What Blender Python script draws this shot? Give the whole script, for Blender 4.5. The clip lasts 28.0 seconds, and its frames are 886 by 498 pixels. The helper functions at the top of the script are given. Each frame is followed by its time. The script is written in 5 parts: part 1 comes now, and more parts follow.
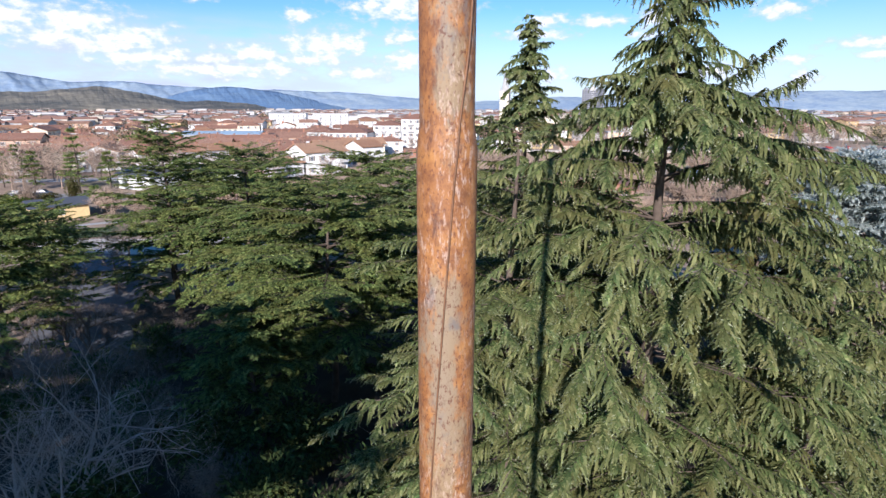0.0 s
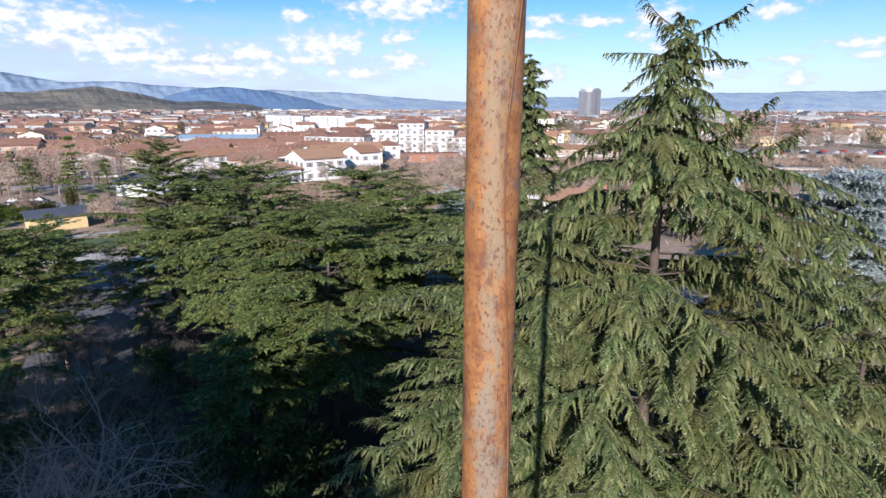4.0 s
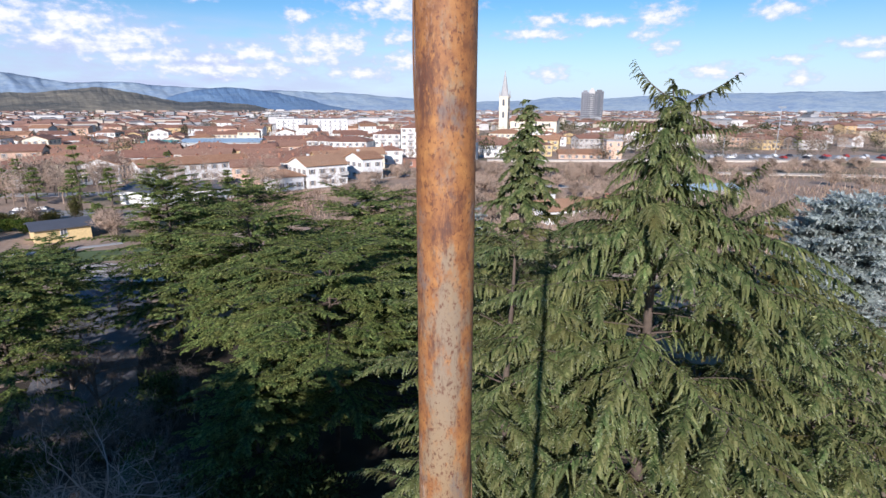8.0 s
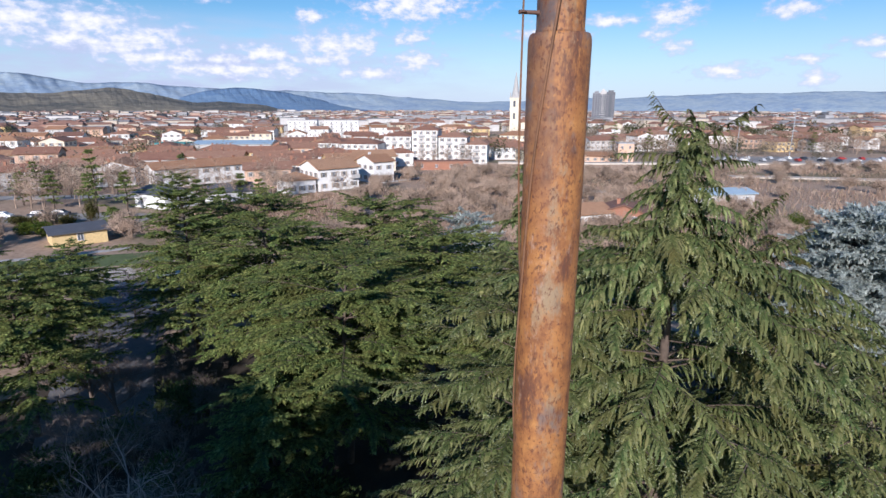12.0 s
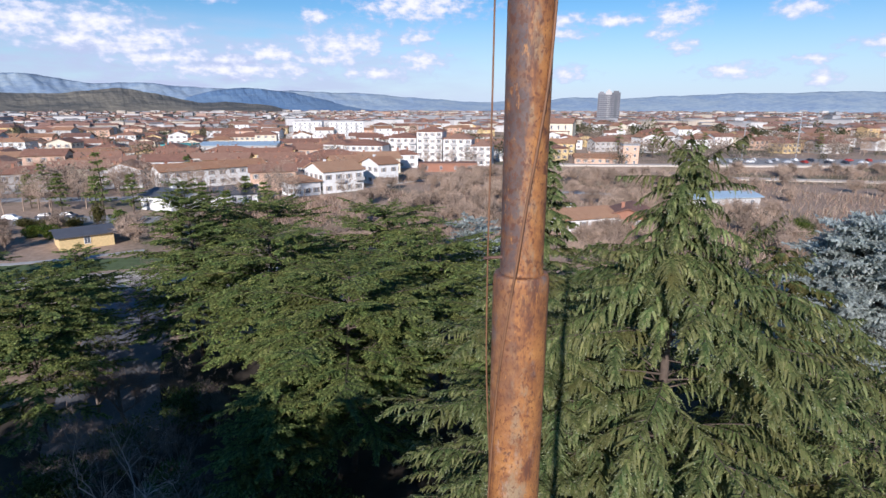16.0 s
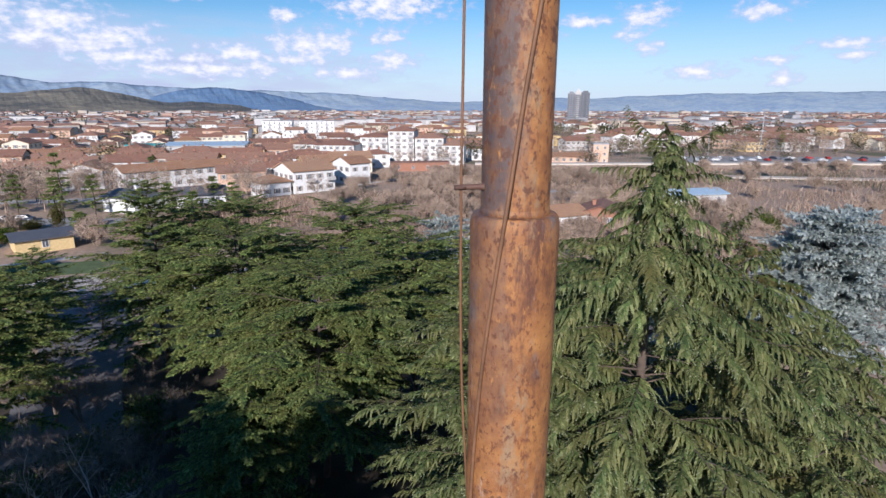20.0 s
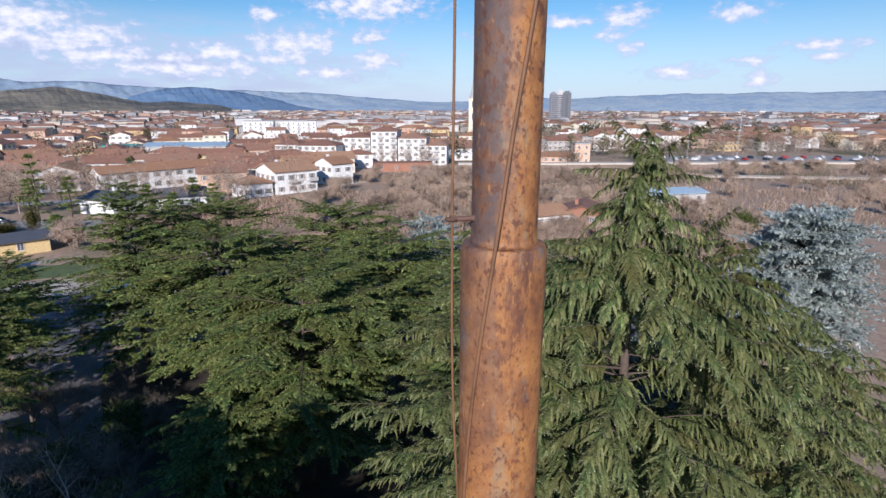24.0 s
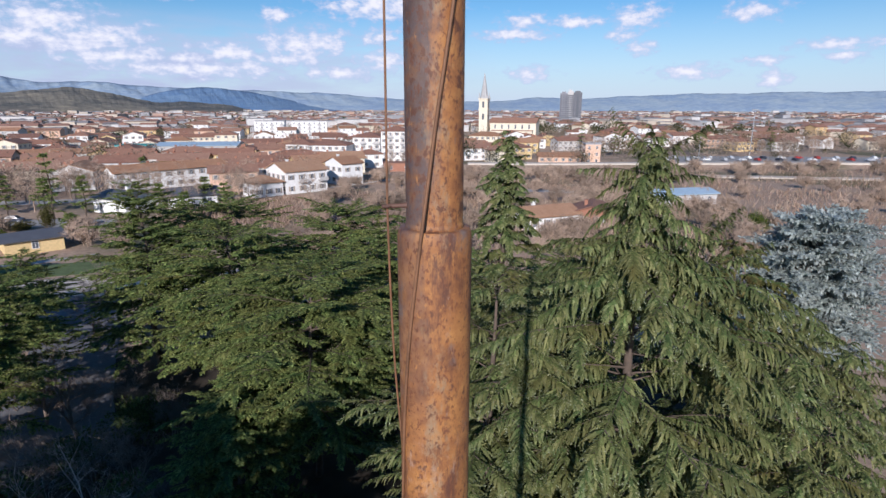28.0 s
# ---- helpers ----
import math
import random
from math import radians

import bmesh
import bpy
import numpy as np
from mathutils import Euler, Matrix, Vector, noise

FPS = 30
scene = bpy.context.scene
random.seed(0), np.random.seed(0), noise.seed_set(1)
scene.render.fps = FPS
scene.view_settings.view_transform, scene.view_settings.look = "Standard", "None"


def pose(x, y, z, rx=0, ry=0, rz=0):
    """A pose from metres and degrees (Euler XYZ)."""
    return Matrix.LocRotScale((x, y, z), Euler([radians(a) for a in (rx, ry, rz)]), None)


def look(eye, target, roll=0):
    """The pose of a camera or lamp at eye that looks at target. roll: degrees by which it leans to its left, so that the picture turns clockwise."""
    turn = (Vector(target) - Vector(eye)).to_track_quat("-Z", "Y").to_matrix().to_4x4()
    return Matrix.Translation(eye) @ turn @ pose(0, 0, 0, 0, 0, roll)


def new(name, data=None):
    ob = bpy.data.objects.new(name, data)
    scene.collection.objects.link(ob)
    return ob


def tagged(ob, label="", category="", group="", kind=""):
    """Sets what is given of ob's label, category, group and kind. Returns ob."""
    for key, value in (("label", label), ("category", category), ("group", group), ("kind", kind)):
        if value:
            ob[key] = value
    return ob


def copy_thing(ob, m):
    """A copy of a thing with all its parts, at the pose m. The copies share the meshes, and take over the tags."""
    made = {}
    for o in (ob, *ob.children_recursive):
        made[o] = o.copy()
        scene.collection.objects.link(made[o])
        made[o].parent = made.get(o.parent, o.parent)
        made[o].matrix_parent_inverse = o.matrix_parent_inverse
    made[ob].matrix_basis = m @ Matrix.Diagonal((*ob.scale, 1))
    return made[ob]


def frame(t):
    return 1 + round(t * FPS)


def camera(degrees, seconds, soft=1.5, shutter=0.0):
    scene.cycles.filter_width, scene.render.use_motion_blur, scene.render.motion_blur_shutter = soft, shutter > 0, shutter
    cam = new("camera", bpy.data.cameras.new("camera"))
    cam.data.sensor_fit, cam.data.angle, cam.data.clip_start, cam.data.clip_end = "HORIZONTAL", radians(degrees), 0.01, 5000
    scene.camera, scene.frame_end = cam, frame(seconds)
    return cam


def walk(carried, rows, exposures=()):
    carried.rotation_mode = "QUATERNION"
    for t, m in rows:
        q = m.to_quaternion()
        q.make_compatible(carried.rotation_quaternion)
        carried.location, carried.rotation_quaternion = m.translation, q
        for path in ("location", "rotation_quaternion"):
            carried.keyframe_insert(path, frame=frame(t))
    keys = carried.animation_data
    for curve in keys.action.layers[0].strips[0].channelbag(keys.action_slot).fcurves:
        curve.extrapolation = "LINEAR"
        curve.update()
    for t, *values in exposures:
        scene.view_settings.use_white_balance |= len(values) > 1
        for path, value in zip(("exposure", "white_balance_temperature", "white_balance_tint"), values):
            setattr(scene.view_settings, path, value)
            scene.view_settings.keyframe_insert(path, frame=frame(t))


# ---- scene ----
cam = camera(77.40, 28.0, soft=1.5)
PITCH, ROLL = -14.37, 0.11
# seconds, eye x, y, z, degrees turned to the left
ROWS = [
    (0, 0.003, -0.136, 20.115, -0.09),
    (0.5, -0.043, -0.240, 20.228, -0.16),
    (1, -0.044, -0.251, 20.457, -0.21),
    (1.5, -0.030, -0.261, 20.751, -0.30),
    (2, -0.027, -0.218, 21.035, -0.32),
    (2.5, -0.085, -0.241, 21.285, -0.31),
    (3, -0.163, -0.245, 21.558, -0.39),
    (3.5, -0.160, -0.162, 21.748, -0.40),
    (5.5, -0.196, -0.071, 22.613, -0.43),
    (6, -0.158, -0.050, 22.867, -0.43),
    (6.5, -0.122, -0.065, 23.115, -0.38),
    (7, -0.063, -0.063, 23.456, -0.34),
    (7.5, -0.011, -0.062, 23.803, -0.32),
    (8, 0.006, 0.024, 24.090, -0.14),
    (8.5, 0.009, -0.009, 24.154, -0.04),
    (9, -0.031, -0.010, 24.188, 0.06),
    (9.5, -0.051, 0.023, 24.238, 0.17),
    (10, -0.084, 0.037, 24.284, 0.25),
    (10.5, -0.141, 0.046, 24.464, 0.54),
    (11, -0.239, 0.030, 24.640, 0.86),
    (11.5, -0.287, 0.067, 24.873, 0.87),
    (12, -0.305, 0.017, 25.106, 0.90),
    (12.5, -0.281, -0.062, 25.333, 0.91),
    (14.5, -0.200, -0.144, 25.914, 0.97),
    (15, -0.204, -0.086, 26.030, 1.12),
    (15.5, -0.220, -0.055, 25.995, 1.27),
    (16, -0.203, -0.009, 25.863, 1.40),
    (16.5, -0.173, -0.050, 25.751, 1.57),
    (17, -0.174, -0.052, 25.691, 1.71),
    (17.5, -0.206, 0.214, 25.554, 1.58),
    (18, -0.316, 0.458, 25.557, 1.33),
    (18.5, -0.310, 0.609, 25.606, 1.07),
    (19, -0.280, 0.636, 25.622, -0.78),
    (19.5, -0.240, 0.638, 25.596, -1.11),
    (20, -0.163, 0.641, 25.537, -1.45),
    (20.5, -0.127, 0.646, 25.428, -1.73),
    (21, -0.101, 0.620, 25.409, -1.88),
    (21.5, -0.109, 0.600, 25.420, -1.97),
    (23.5, -0.186, 0.611, 25.681, -3.08),
    (24, -0.181, 0.621, 25.608, -3.20),
    (24.5, -0.145, 0.632, 25.447, -3.35),
    (25, -0.066, 0.622, 25.368, -3.30),
    (25.5, 0.003, 0.599, 25.243, -3.12),
    (26, 0.029, 0.574, 25.267, -2.96),
    (26.5, 0.056, 0.589, 25.303, -2.71),
    (27, 0.031, 0.523, 25.368, -2.34),
    (27.5, 0.013, 0.492, 25.503, -2.25),
    (28, -0.011, 0.420, 25.614, -2.16),
]
walk(cam, [(t, pose(x, y, z, 90, 0, yaw) @ pose(0, 0, 0, PITCH, 0, ROLL)) for t, x, y, z, yaw in ROWS],
     exposures=[(t, stops, 6050, 16) for t, stops in ((0.0, 0.62), (3.0, 0.58), (6.0, 0.42), (8.0, 0.37), (12.0, 0.28), (17.0, 0.24), (20.0, 0.24), (25.0, 0.19), (28.0, 0.12))])

# ---- light ----
SUN_AZ, SUN_EL = 192.4, 22.5          # degrees, clockwise from +y; height over the horizon
sun_data = bpy.data.lights.new("sun", "SUN")
sun_data.energy, sun_data.angle, sun_data.color = 5.0, radians(0.53), (1.0, 0.94, 0.86)
sun = new("sun", sun_data)
sun_dir = Vector((math.sin(radians(SUN_AZ)) * math.cos(radians(SUN_EL)), math.cos(radians(SUN_AZ)) * math.cos(radians(SUN_EL)), math.sin(radians(SUN_EL))))
sun.matrix_world = look(sun_dir * 100, (0, 0, 0))

# clouds: bearing, height over the horizon, half width, half height (degrees)
CLOUDS = [(9.9, 7.9, 1.6, 0.5), (9.1, 6.7, 2.7, 0.4), (14.7, 7.8, 1.8, 0.4), (20.3, 8.0, 1.7, 0.8), (29.6, 8.0, 1.6, 0.6),
          (19.2, 6.4, 1.1, 0.4), (20.8, 5.4, 1.1, 0.4), (10.6, 3.2, 1.6, 0.5), (25.4, 3.2, 2.1, 0.5), (32.0, 2.4, 0.9, 0.6),
          (36.4, 5.0, 2.3, 0.4), (37.1, 4.1, 1.2, 0.3), (31.0, 4.0, 1.3, 0.3)]
CLOUDS_WEST = [(-3.9, 9.3, 4.3, 1.0), (-13.6, 8.2, 1.0, 0.5), (-4.0, 6.6, 1.3, 0.6), (-12.0, 5.7, 2.6, 1.0), (-3.6, 4.3, 1.9, 0.8),
               (-16.2, 3.7, 1.4, 0.6), (-13.1, 4.4, 2.8, 0.5), (-24.6, 4.7, 1.1, 0.4), (-33.6, 5.4, 2.4, 0.7), (-29.7, 5.2, 3.0, 0.9),
               (-27.4, 4.2, 3.8, 0.6), (-21.8, 4.2, 1.6, 0.5), (-7.9, 3.2, 2.4, 0.5), (-21.0, 3.3, 5.8, 0.6), (-24.0, 9.6, 2.2, 0.4), (-37.0, 6.6, 3.0, 1.3), (-32.0, 6.9, 3.2, 1.0), (-28.0, 5.9, 3.0, 0.8), (-18.0, 4.8, 2.4, 0.7), (-9.5, 6.0, 2.0, 0.9)]


def build_sky():
    world = bpy.data.worlds.new("sky")
    scene.world = world
    world.use_nodes = True
    n, l = world.node_tree.nodes, world.node_tree.links
    n.clear()

    def math_node(op, a, b=None, clamp=False):
        m = n.new("ShaderNodeMath")
        m.operation, m.use_clamp = op, clamp
        for i, v in enumerate((a, b)):
            if v is None:
                continue
            if isinstance(v, (int, float)):
                m.inputs[i].default_value = v
            else:
                l.new(v, m.inputs[i])
        return m.outputs[0]

    sky = n.new("ShaderNodeTexSky")
    sky.sky_type, sky.sun_disc = "NISHITA", False
    sky.sun_elevation, sky.sun_rotation = radians(SUN_EL), radians(SUN_AZ)
    sky.air_density, sky.dust_density, sky.ozone_density = 1.0, 0.0, 3.0
    co = n.new("ShaderNodeTexCoord")
    sep = n.new("ShaderNodeSeparateXYZ")
    l.new(co.outputs["Generated"], sep.inputs[0])
    az = math_node("MULTIPLY", math_node("ARCTAN2", sep.outputs[0], sep.outputs[1]), 57.29578)
    el = math_node("MULTIPLY", math_node("ARCSINE", sep.outputs[2]), 57.29578)
    at = n.new("ShaderNodeCombineXYZ")
    l.new(az, at.inputs[0]), l.new(el, at.inputs[1])
    nearest = None
    for a, e, w, h in CLOUDS + CLOUDS_WEST:
        v = n.new("ShaderNodeVectorMath")
        v.operation = "SUBTRACT"
        l.new(at.outputs[0], v.inputs[0])
        v.inputs[1].default_value = (a, e, 0)
        m = n.new("ShaderNodeVectorMath")
        m.operation = "MULTIPLY"
        l.new(v.outputs[0], m.inputs[0])
        m.inputs[1].default_value = (0.66 / w, 0.66 / h, 0)
        k = n.new("ShaderNodeVectorMath")
        k.operation = "LENGTH"
        l.new(m.outputs[0], k.inputs[0])
        nearest = k.outputs["Value"] if nearest is None else math_node("MINIMUM", nearest, k.outputs["Value"])
    stretch = n.new("ShaderNodeVectorMath")
    stretch.operation = "MULTIPLY"
    l.new(at.outputs[0], stretch.inputs[0])
    stretch.inputs[1].default_value = (0.62, 1.05, 1)
    puff = n.new("ShaderNodeTexNoise")
    puff.inputs["Scale"].default_value, puff.inputs["Detail"].default_value, puff.inputs["Roughness"].default_value = 1.3, 9, 0.56
    l.new(stretch.outputs[0], puff.inputs["Vector"])
    ragged = math_node("MULTIPLY", math_node("SUBTRACT", puff.outputs[0], 0.5), 3.1)
    body = math_node("SUBTRACT", math_node("ADD", 1.0, ragged), nearest)
    cover = n.new("ShaderNodeMapRange")
    cover.interpolation_type = "SMOOTHSTEP"
    cover.inputs["From Min"].default_value, cover.inputs["From Max"].default_value = -0.3, 0.85
    l.new(body, cover.inputs["Value"])
    # a thin veil of stratus low in the west
    veil = n.new("ShaderNodeTexNoise")
    veil.inputs["Scale"].default_value, veil.inputs["Detail"].default_value = 0.9, 5
    flat = n.new("ShaderNodeVectorMath")
    flat.operation = "MULTIPLY"
    l.new(at.outputs[0], flat.inputs[0])
    flat.inputs[1].default_value = (0.22, 0.95, 1)
    l.new(flat.outputs[0], veil.inputs["Vector"])
    low = n.new("ShaderNodeMapRange")
    low.inputs["From Min"].default_value, low.inputs["From Max"].default_value = 8.6, 4.5
    l.new(el, low.inputs["Value"])
    west = n.new("ShaderNodeMapRange")
    west.inputs["From Min"].default_value, west.inputs["From Max"].default_value = 8.0, -20.0
    l.new(az, west.inputs["Value"])
    bank = n.new("ShaderNodeMapRange")
    bank.inputs["From Min"].default_value, bank.inputs["From Max"].default_value = 0.34, 0.62
    l.new(veil.outputs[0], bank.inputs["Value"])
    stratus = math_node("MULTIPLY", math_node("MULTIPLY", low.outputs[0], west.outputs[0]), math_node("MULTIPLY", bank.outputs[0], 0.9))
    above = math_node("GREATER_THAN", el, 0.0)
    # cloud colour: white tops, blue-grey where it is thin or below
    tone = n.new("ShaderNodeMapRange")
    tone.inputs["From Min"].default_value, tone.inputs["From Max"].default_value = 0.15, 1.15
    l.new(body, tone.inputs["Value"])
    white = n.new("ShaderNodeMix")
    white.data_type = "RGBA"
    white.inputs["A"].default_value, white.inputs["B"].default_value = (0.56, 0.64, 0.86, 1), (1.0, 1.0, 1.02, 1)
    l.new(tone.outputs[0], white.inputs["Factor"])
    hsv = n.new("ShaderNodeHueSaturation")
    hsv.inputs["Saturation"].default_value = 1.3
    l.new(sky.outputs[0], hsv.inputs["Color"])
    mist = n.new("ShaderNodeMapRange")
    mist.inputs["From Min"].default_value, mist.inputs["From Max"].default_value = 9.0, 0.0
    mist.inputs["To Min"].default_value, mist.inputs["To Max"].default_value = 0.0, 0.85
    l.new(math_node("ABSOLUTE", el), mist.inputs["Value"])
    hazy = n.new("ShaderNodeMix")
    hazy.data_type = "RGBA"
    l.new(mist.outputs[0], hazy.inputs["Factor"]), l.new(hsv.outputs[0], hazy.inputs["A"])
    hazy.inputs["B"].default_value = (4.9, 6.4, 8.6, 1)
    base = n.new("ShaderNodeBackground")
    l.new(hazy.outputs["Result"], base.inputs[0])
    base.inputs[1].default_value = SKY
    haze = n.new("ShaderNodeBackground")
    haze.inputs[0].default_value, haze.inputs[1].default_value = (0.62, 0.69, 0.90, 1), 0.74
    cloud = n.new("ShaderNodeBackground")
    l.new(white.outputs["Result"], cloud.inputs[0])
    cloud.inputs[1].default_value = 0.84
    mix1, mix2, out = n.new("ShaderNodeMixShader"), n.new("ShaderNodeMixShader"), n.new("ShaderNodeOutputWorld")
    l.new(stratus, mix1.inputs[0]), l.new(base.outputs[0], mix1.inputs[1]), l.new(haze.outputs[0], mix1.inputs[2])
    l.new(math_node("MULTIPLY", cover.outputs[0], above), mix2.inputs[0])
    l.new(mix1.outputs[0], mix2.inputs[1]), l.new(cloud.outputs[0], mix2.inputs[2])
    l.new(mix2.outputs[0], out.inputs[0])


SKY = 0.09
build_sky()

# ---- materials ----
def shader(name, rough=0.7, metal=0.0):
    m = bpy.data.materials.new(name)
    m.use_nodes = True
    n, l = m.node_tree.nodes, m.node_tree.links
    b = n["Principled BSDF"]
    b.inputs["Roughness"].default_value, b.inputs["Metallic"].default_value = rough, metal
    return m, n, l, b


def noise_tex(n, l, scale, detail=5, rough=0.55, stretch=(1, 1, 1)):
    co, mp, t = n.new("ShaderNodeTexCoord"), n.new("ShaderNodeMapping"), n.new("ShaderNodeTexNoise")
    l.new(co.outputs["Object"], mp.inputs[0])
    mp.inputs["Scale"].default_value = stretch
    l.new(mp.outputs[0], t.inputs["Vector"])
    t.inputs["Scale"].default_value, t.inputs["Detail"].default_value, t.inputs["Roughness"].default_value = scale, detail, rough
    return t.outputs[0]


def ramp(n, l, fac, stops):
    r = n.new("ShaderNodeValToRGB")
    while len(r.color_ramp.elements) < len(stops):
        r.color_ramp.elements.new(0.5)
    for e, (p, c) in zip(r.color_ramp.elements, stops):
        e.position, e.color = p, (*c, 1)
    l.new(fac, r.inputs[0])
    return r.outputs[0]


def mixed(n, l, fac, a, b, mode="MIX"):
    m = n.new("ShaderNodeMix")
    m.data_type, m.blend_type = "RGBA", mode
    for key, v in (("Factor", fac), ("A", a), ("B", b)):
        if isinstance(v, (int, float)):
            m.inputs[key].default_value = v
        elif isinstance(v, tuple):
            m.inputs[key].default_value = (*v, 1)
        else:
            l.new(v, m.inputs[key])
    return m.outputs["Result"]


def bumped(n, l, b, height, strength=0.3, distance=0.02):
    k = n.new("ShaderNodeBump")
    k.inputs["Strength"].default_value, k.inputs["Distance"].default_value = strength, distance
    l.new(height, k.inputs["Height"])
    l.new(k.outputs[0], b.inputs["Normal"])


def plain(name, color, rough=0.7, vary=0.25, scale=1.0, metal=0.0, bump=0.1, by_object=0.0):
    """A surface of one colour with grain, stains and slight relief."""
    m, n, l, b = shader(name, rough, metal)
    big, fine = noise_tex(n, l, scale, 4), noise_tex(n, l, scale * 9, 6)
    c = ramp(n, l, big, [(0.3, tuple(v * (1 - vary) for v in color)), (0.7, tuple(min(1, v * (1 + vary * 0.6)) for v in color))])
    c = mixed(n, l, 0.35, c, ramp(n, l, fine, [(0.35, tuple(v * 0.6 for v in color)), (0.65, tuple(min(1, v * 1.15) for v in color))]))
    if by_object:
        info, hsv = n.new("ShaderNodeObjectInfo"), n.new("ShaderNodeHueSaturation")
        mr = n.new("ShaderNodeMapRange")
        mr.inputs["To Min"].default_value, mr.inputs["To Max"].default_value = 1 - by_object, 1 + by_object
        l.new(info.outputs["Random"], mr.inputs["Value"])
        l.new(mr.outputs[0], hsv.inputs["Value"])
        l.new(c, hsv.inputs["Color"])
        c = hsv.outputs[0]
    l.new(c, b.inputs["Base Color"])
    bumped(n, l, b, fine, bump)
    return m


def foliage(name, dark, mid, light, brown=0.15, through_light=0.4):
    """Needles: each blade its own green, with browner patches."""
    m, n, l, b = shader(name, 0.85)
    b.inputs["Specular IOR Level"].default_value = 0.12
    geo = n.new("ShaderNodeNewGeometry")
    c = ramp(n, l, geo.outputs["Random Per Island"], [(0.0, dark), (0.45, mid), (0.85, light), (1.0, tuple(min(1, v * 1.5) for v in light))])
    hue = n.new("ShaderNodeHueSaturation")
    swing = n.new("ShaderNodeMapRange")
    swing.inputs["From Min"].default_value, swing.inputs["From Max"].default_value = 0.3, 0.7
    swing.inputs["To Min"].default_value, swing.inputs["To Max"].default_value = 0.478, 0.545
    l.new(noise_tex(n, l, 0.8, 4, 0.6), swing.inputs["Value"])
    tone = n.new("ShaderNodeMapRange")
    tone.inputs["From Min"].default_value, tone.inputs["From Max"].default_value = 0.3, 0.7
    tone.inputs["To Min"].default_value, tone.inputs["To Max"].default_value = 0.72, 1.25
    l.new(noise_tex(n, l, 1.1, 4, 0.6), tone.inputs["Value"])
    l.new(swing.outputs[0], hue.inputs["Hue"]), l.new(tone.outputs[0], hue.inputs["Value"]), l.new(c, hue.inputs["Color"])
    c = hue.outputs[0]
    patch = noise_tex(n, l, 0.45, 3)
    c = mixed(n, l, ramp(n, l, patch, [(0.5, (0, 0, 0)), (0.75, (brown * 3,) * 3)]), c, (0.14, 0.11, 0.035))
    l.new(c, b.inputs["Base Color"])
    t, mx = n.new("ShaderNodeBsdfTranslucent"), n.new("ShaderNodeMixShader")
    l.new(c, t.inputs[0])
    mx.inputs[0].default_value = through_light
    l.new(b.outputs[0], mx.inputs[1]), l.new(t.outputs[0], mx.inputs[2])
    l.new(mx.outputs[0], n["Material Output"].inputs[0])
    return m


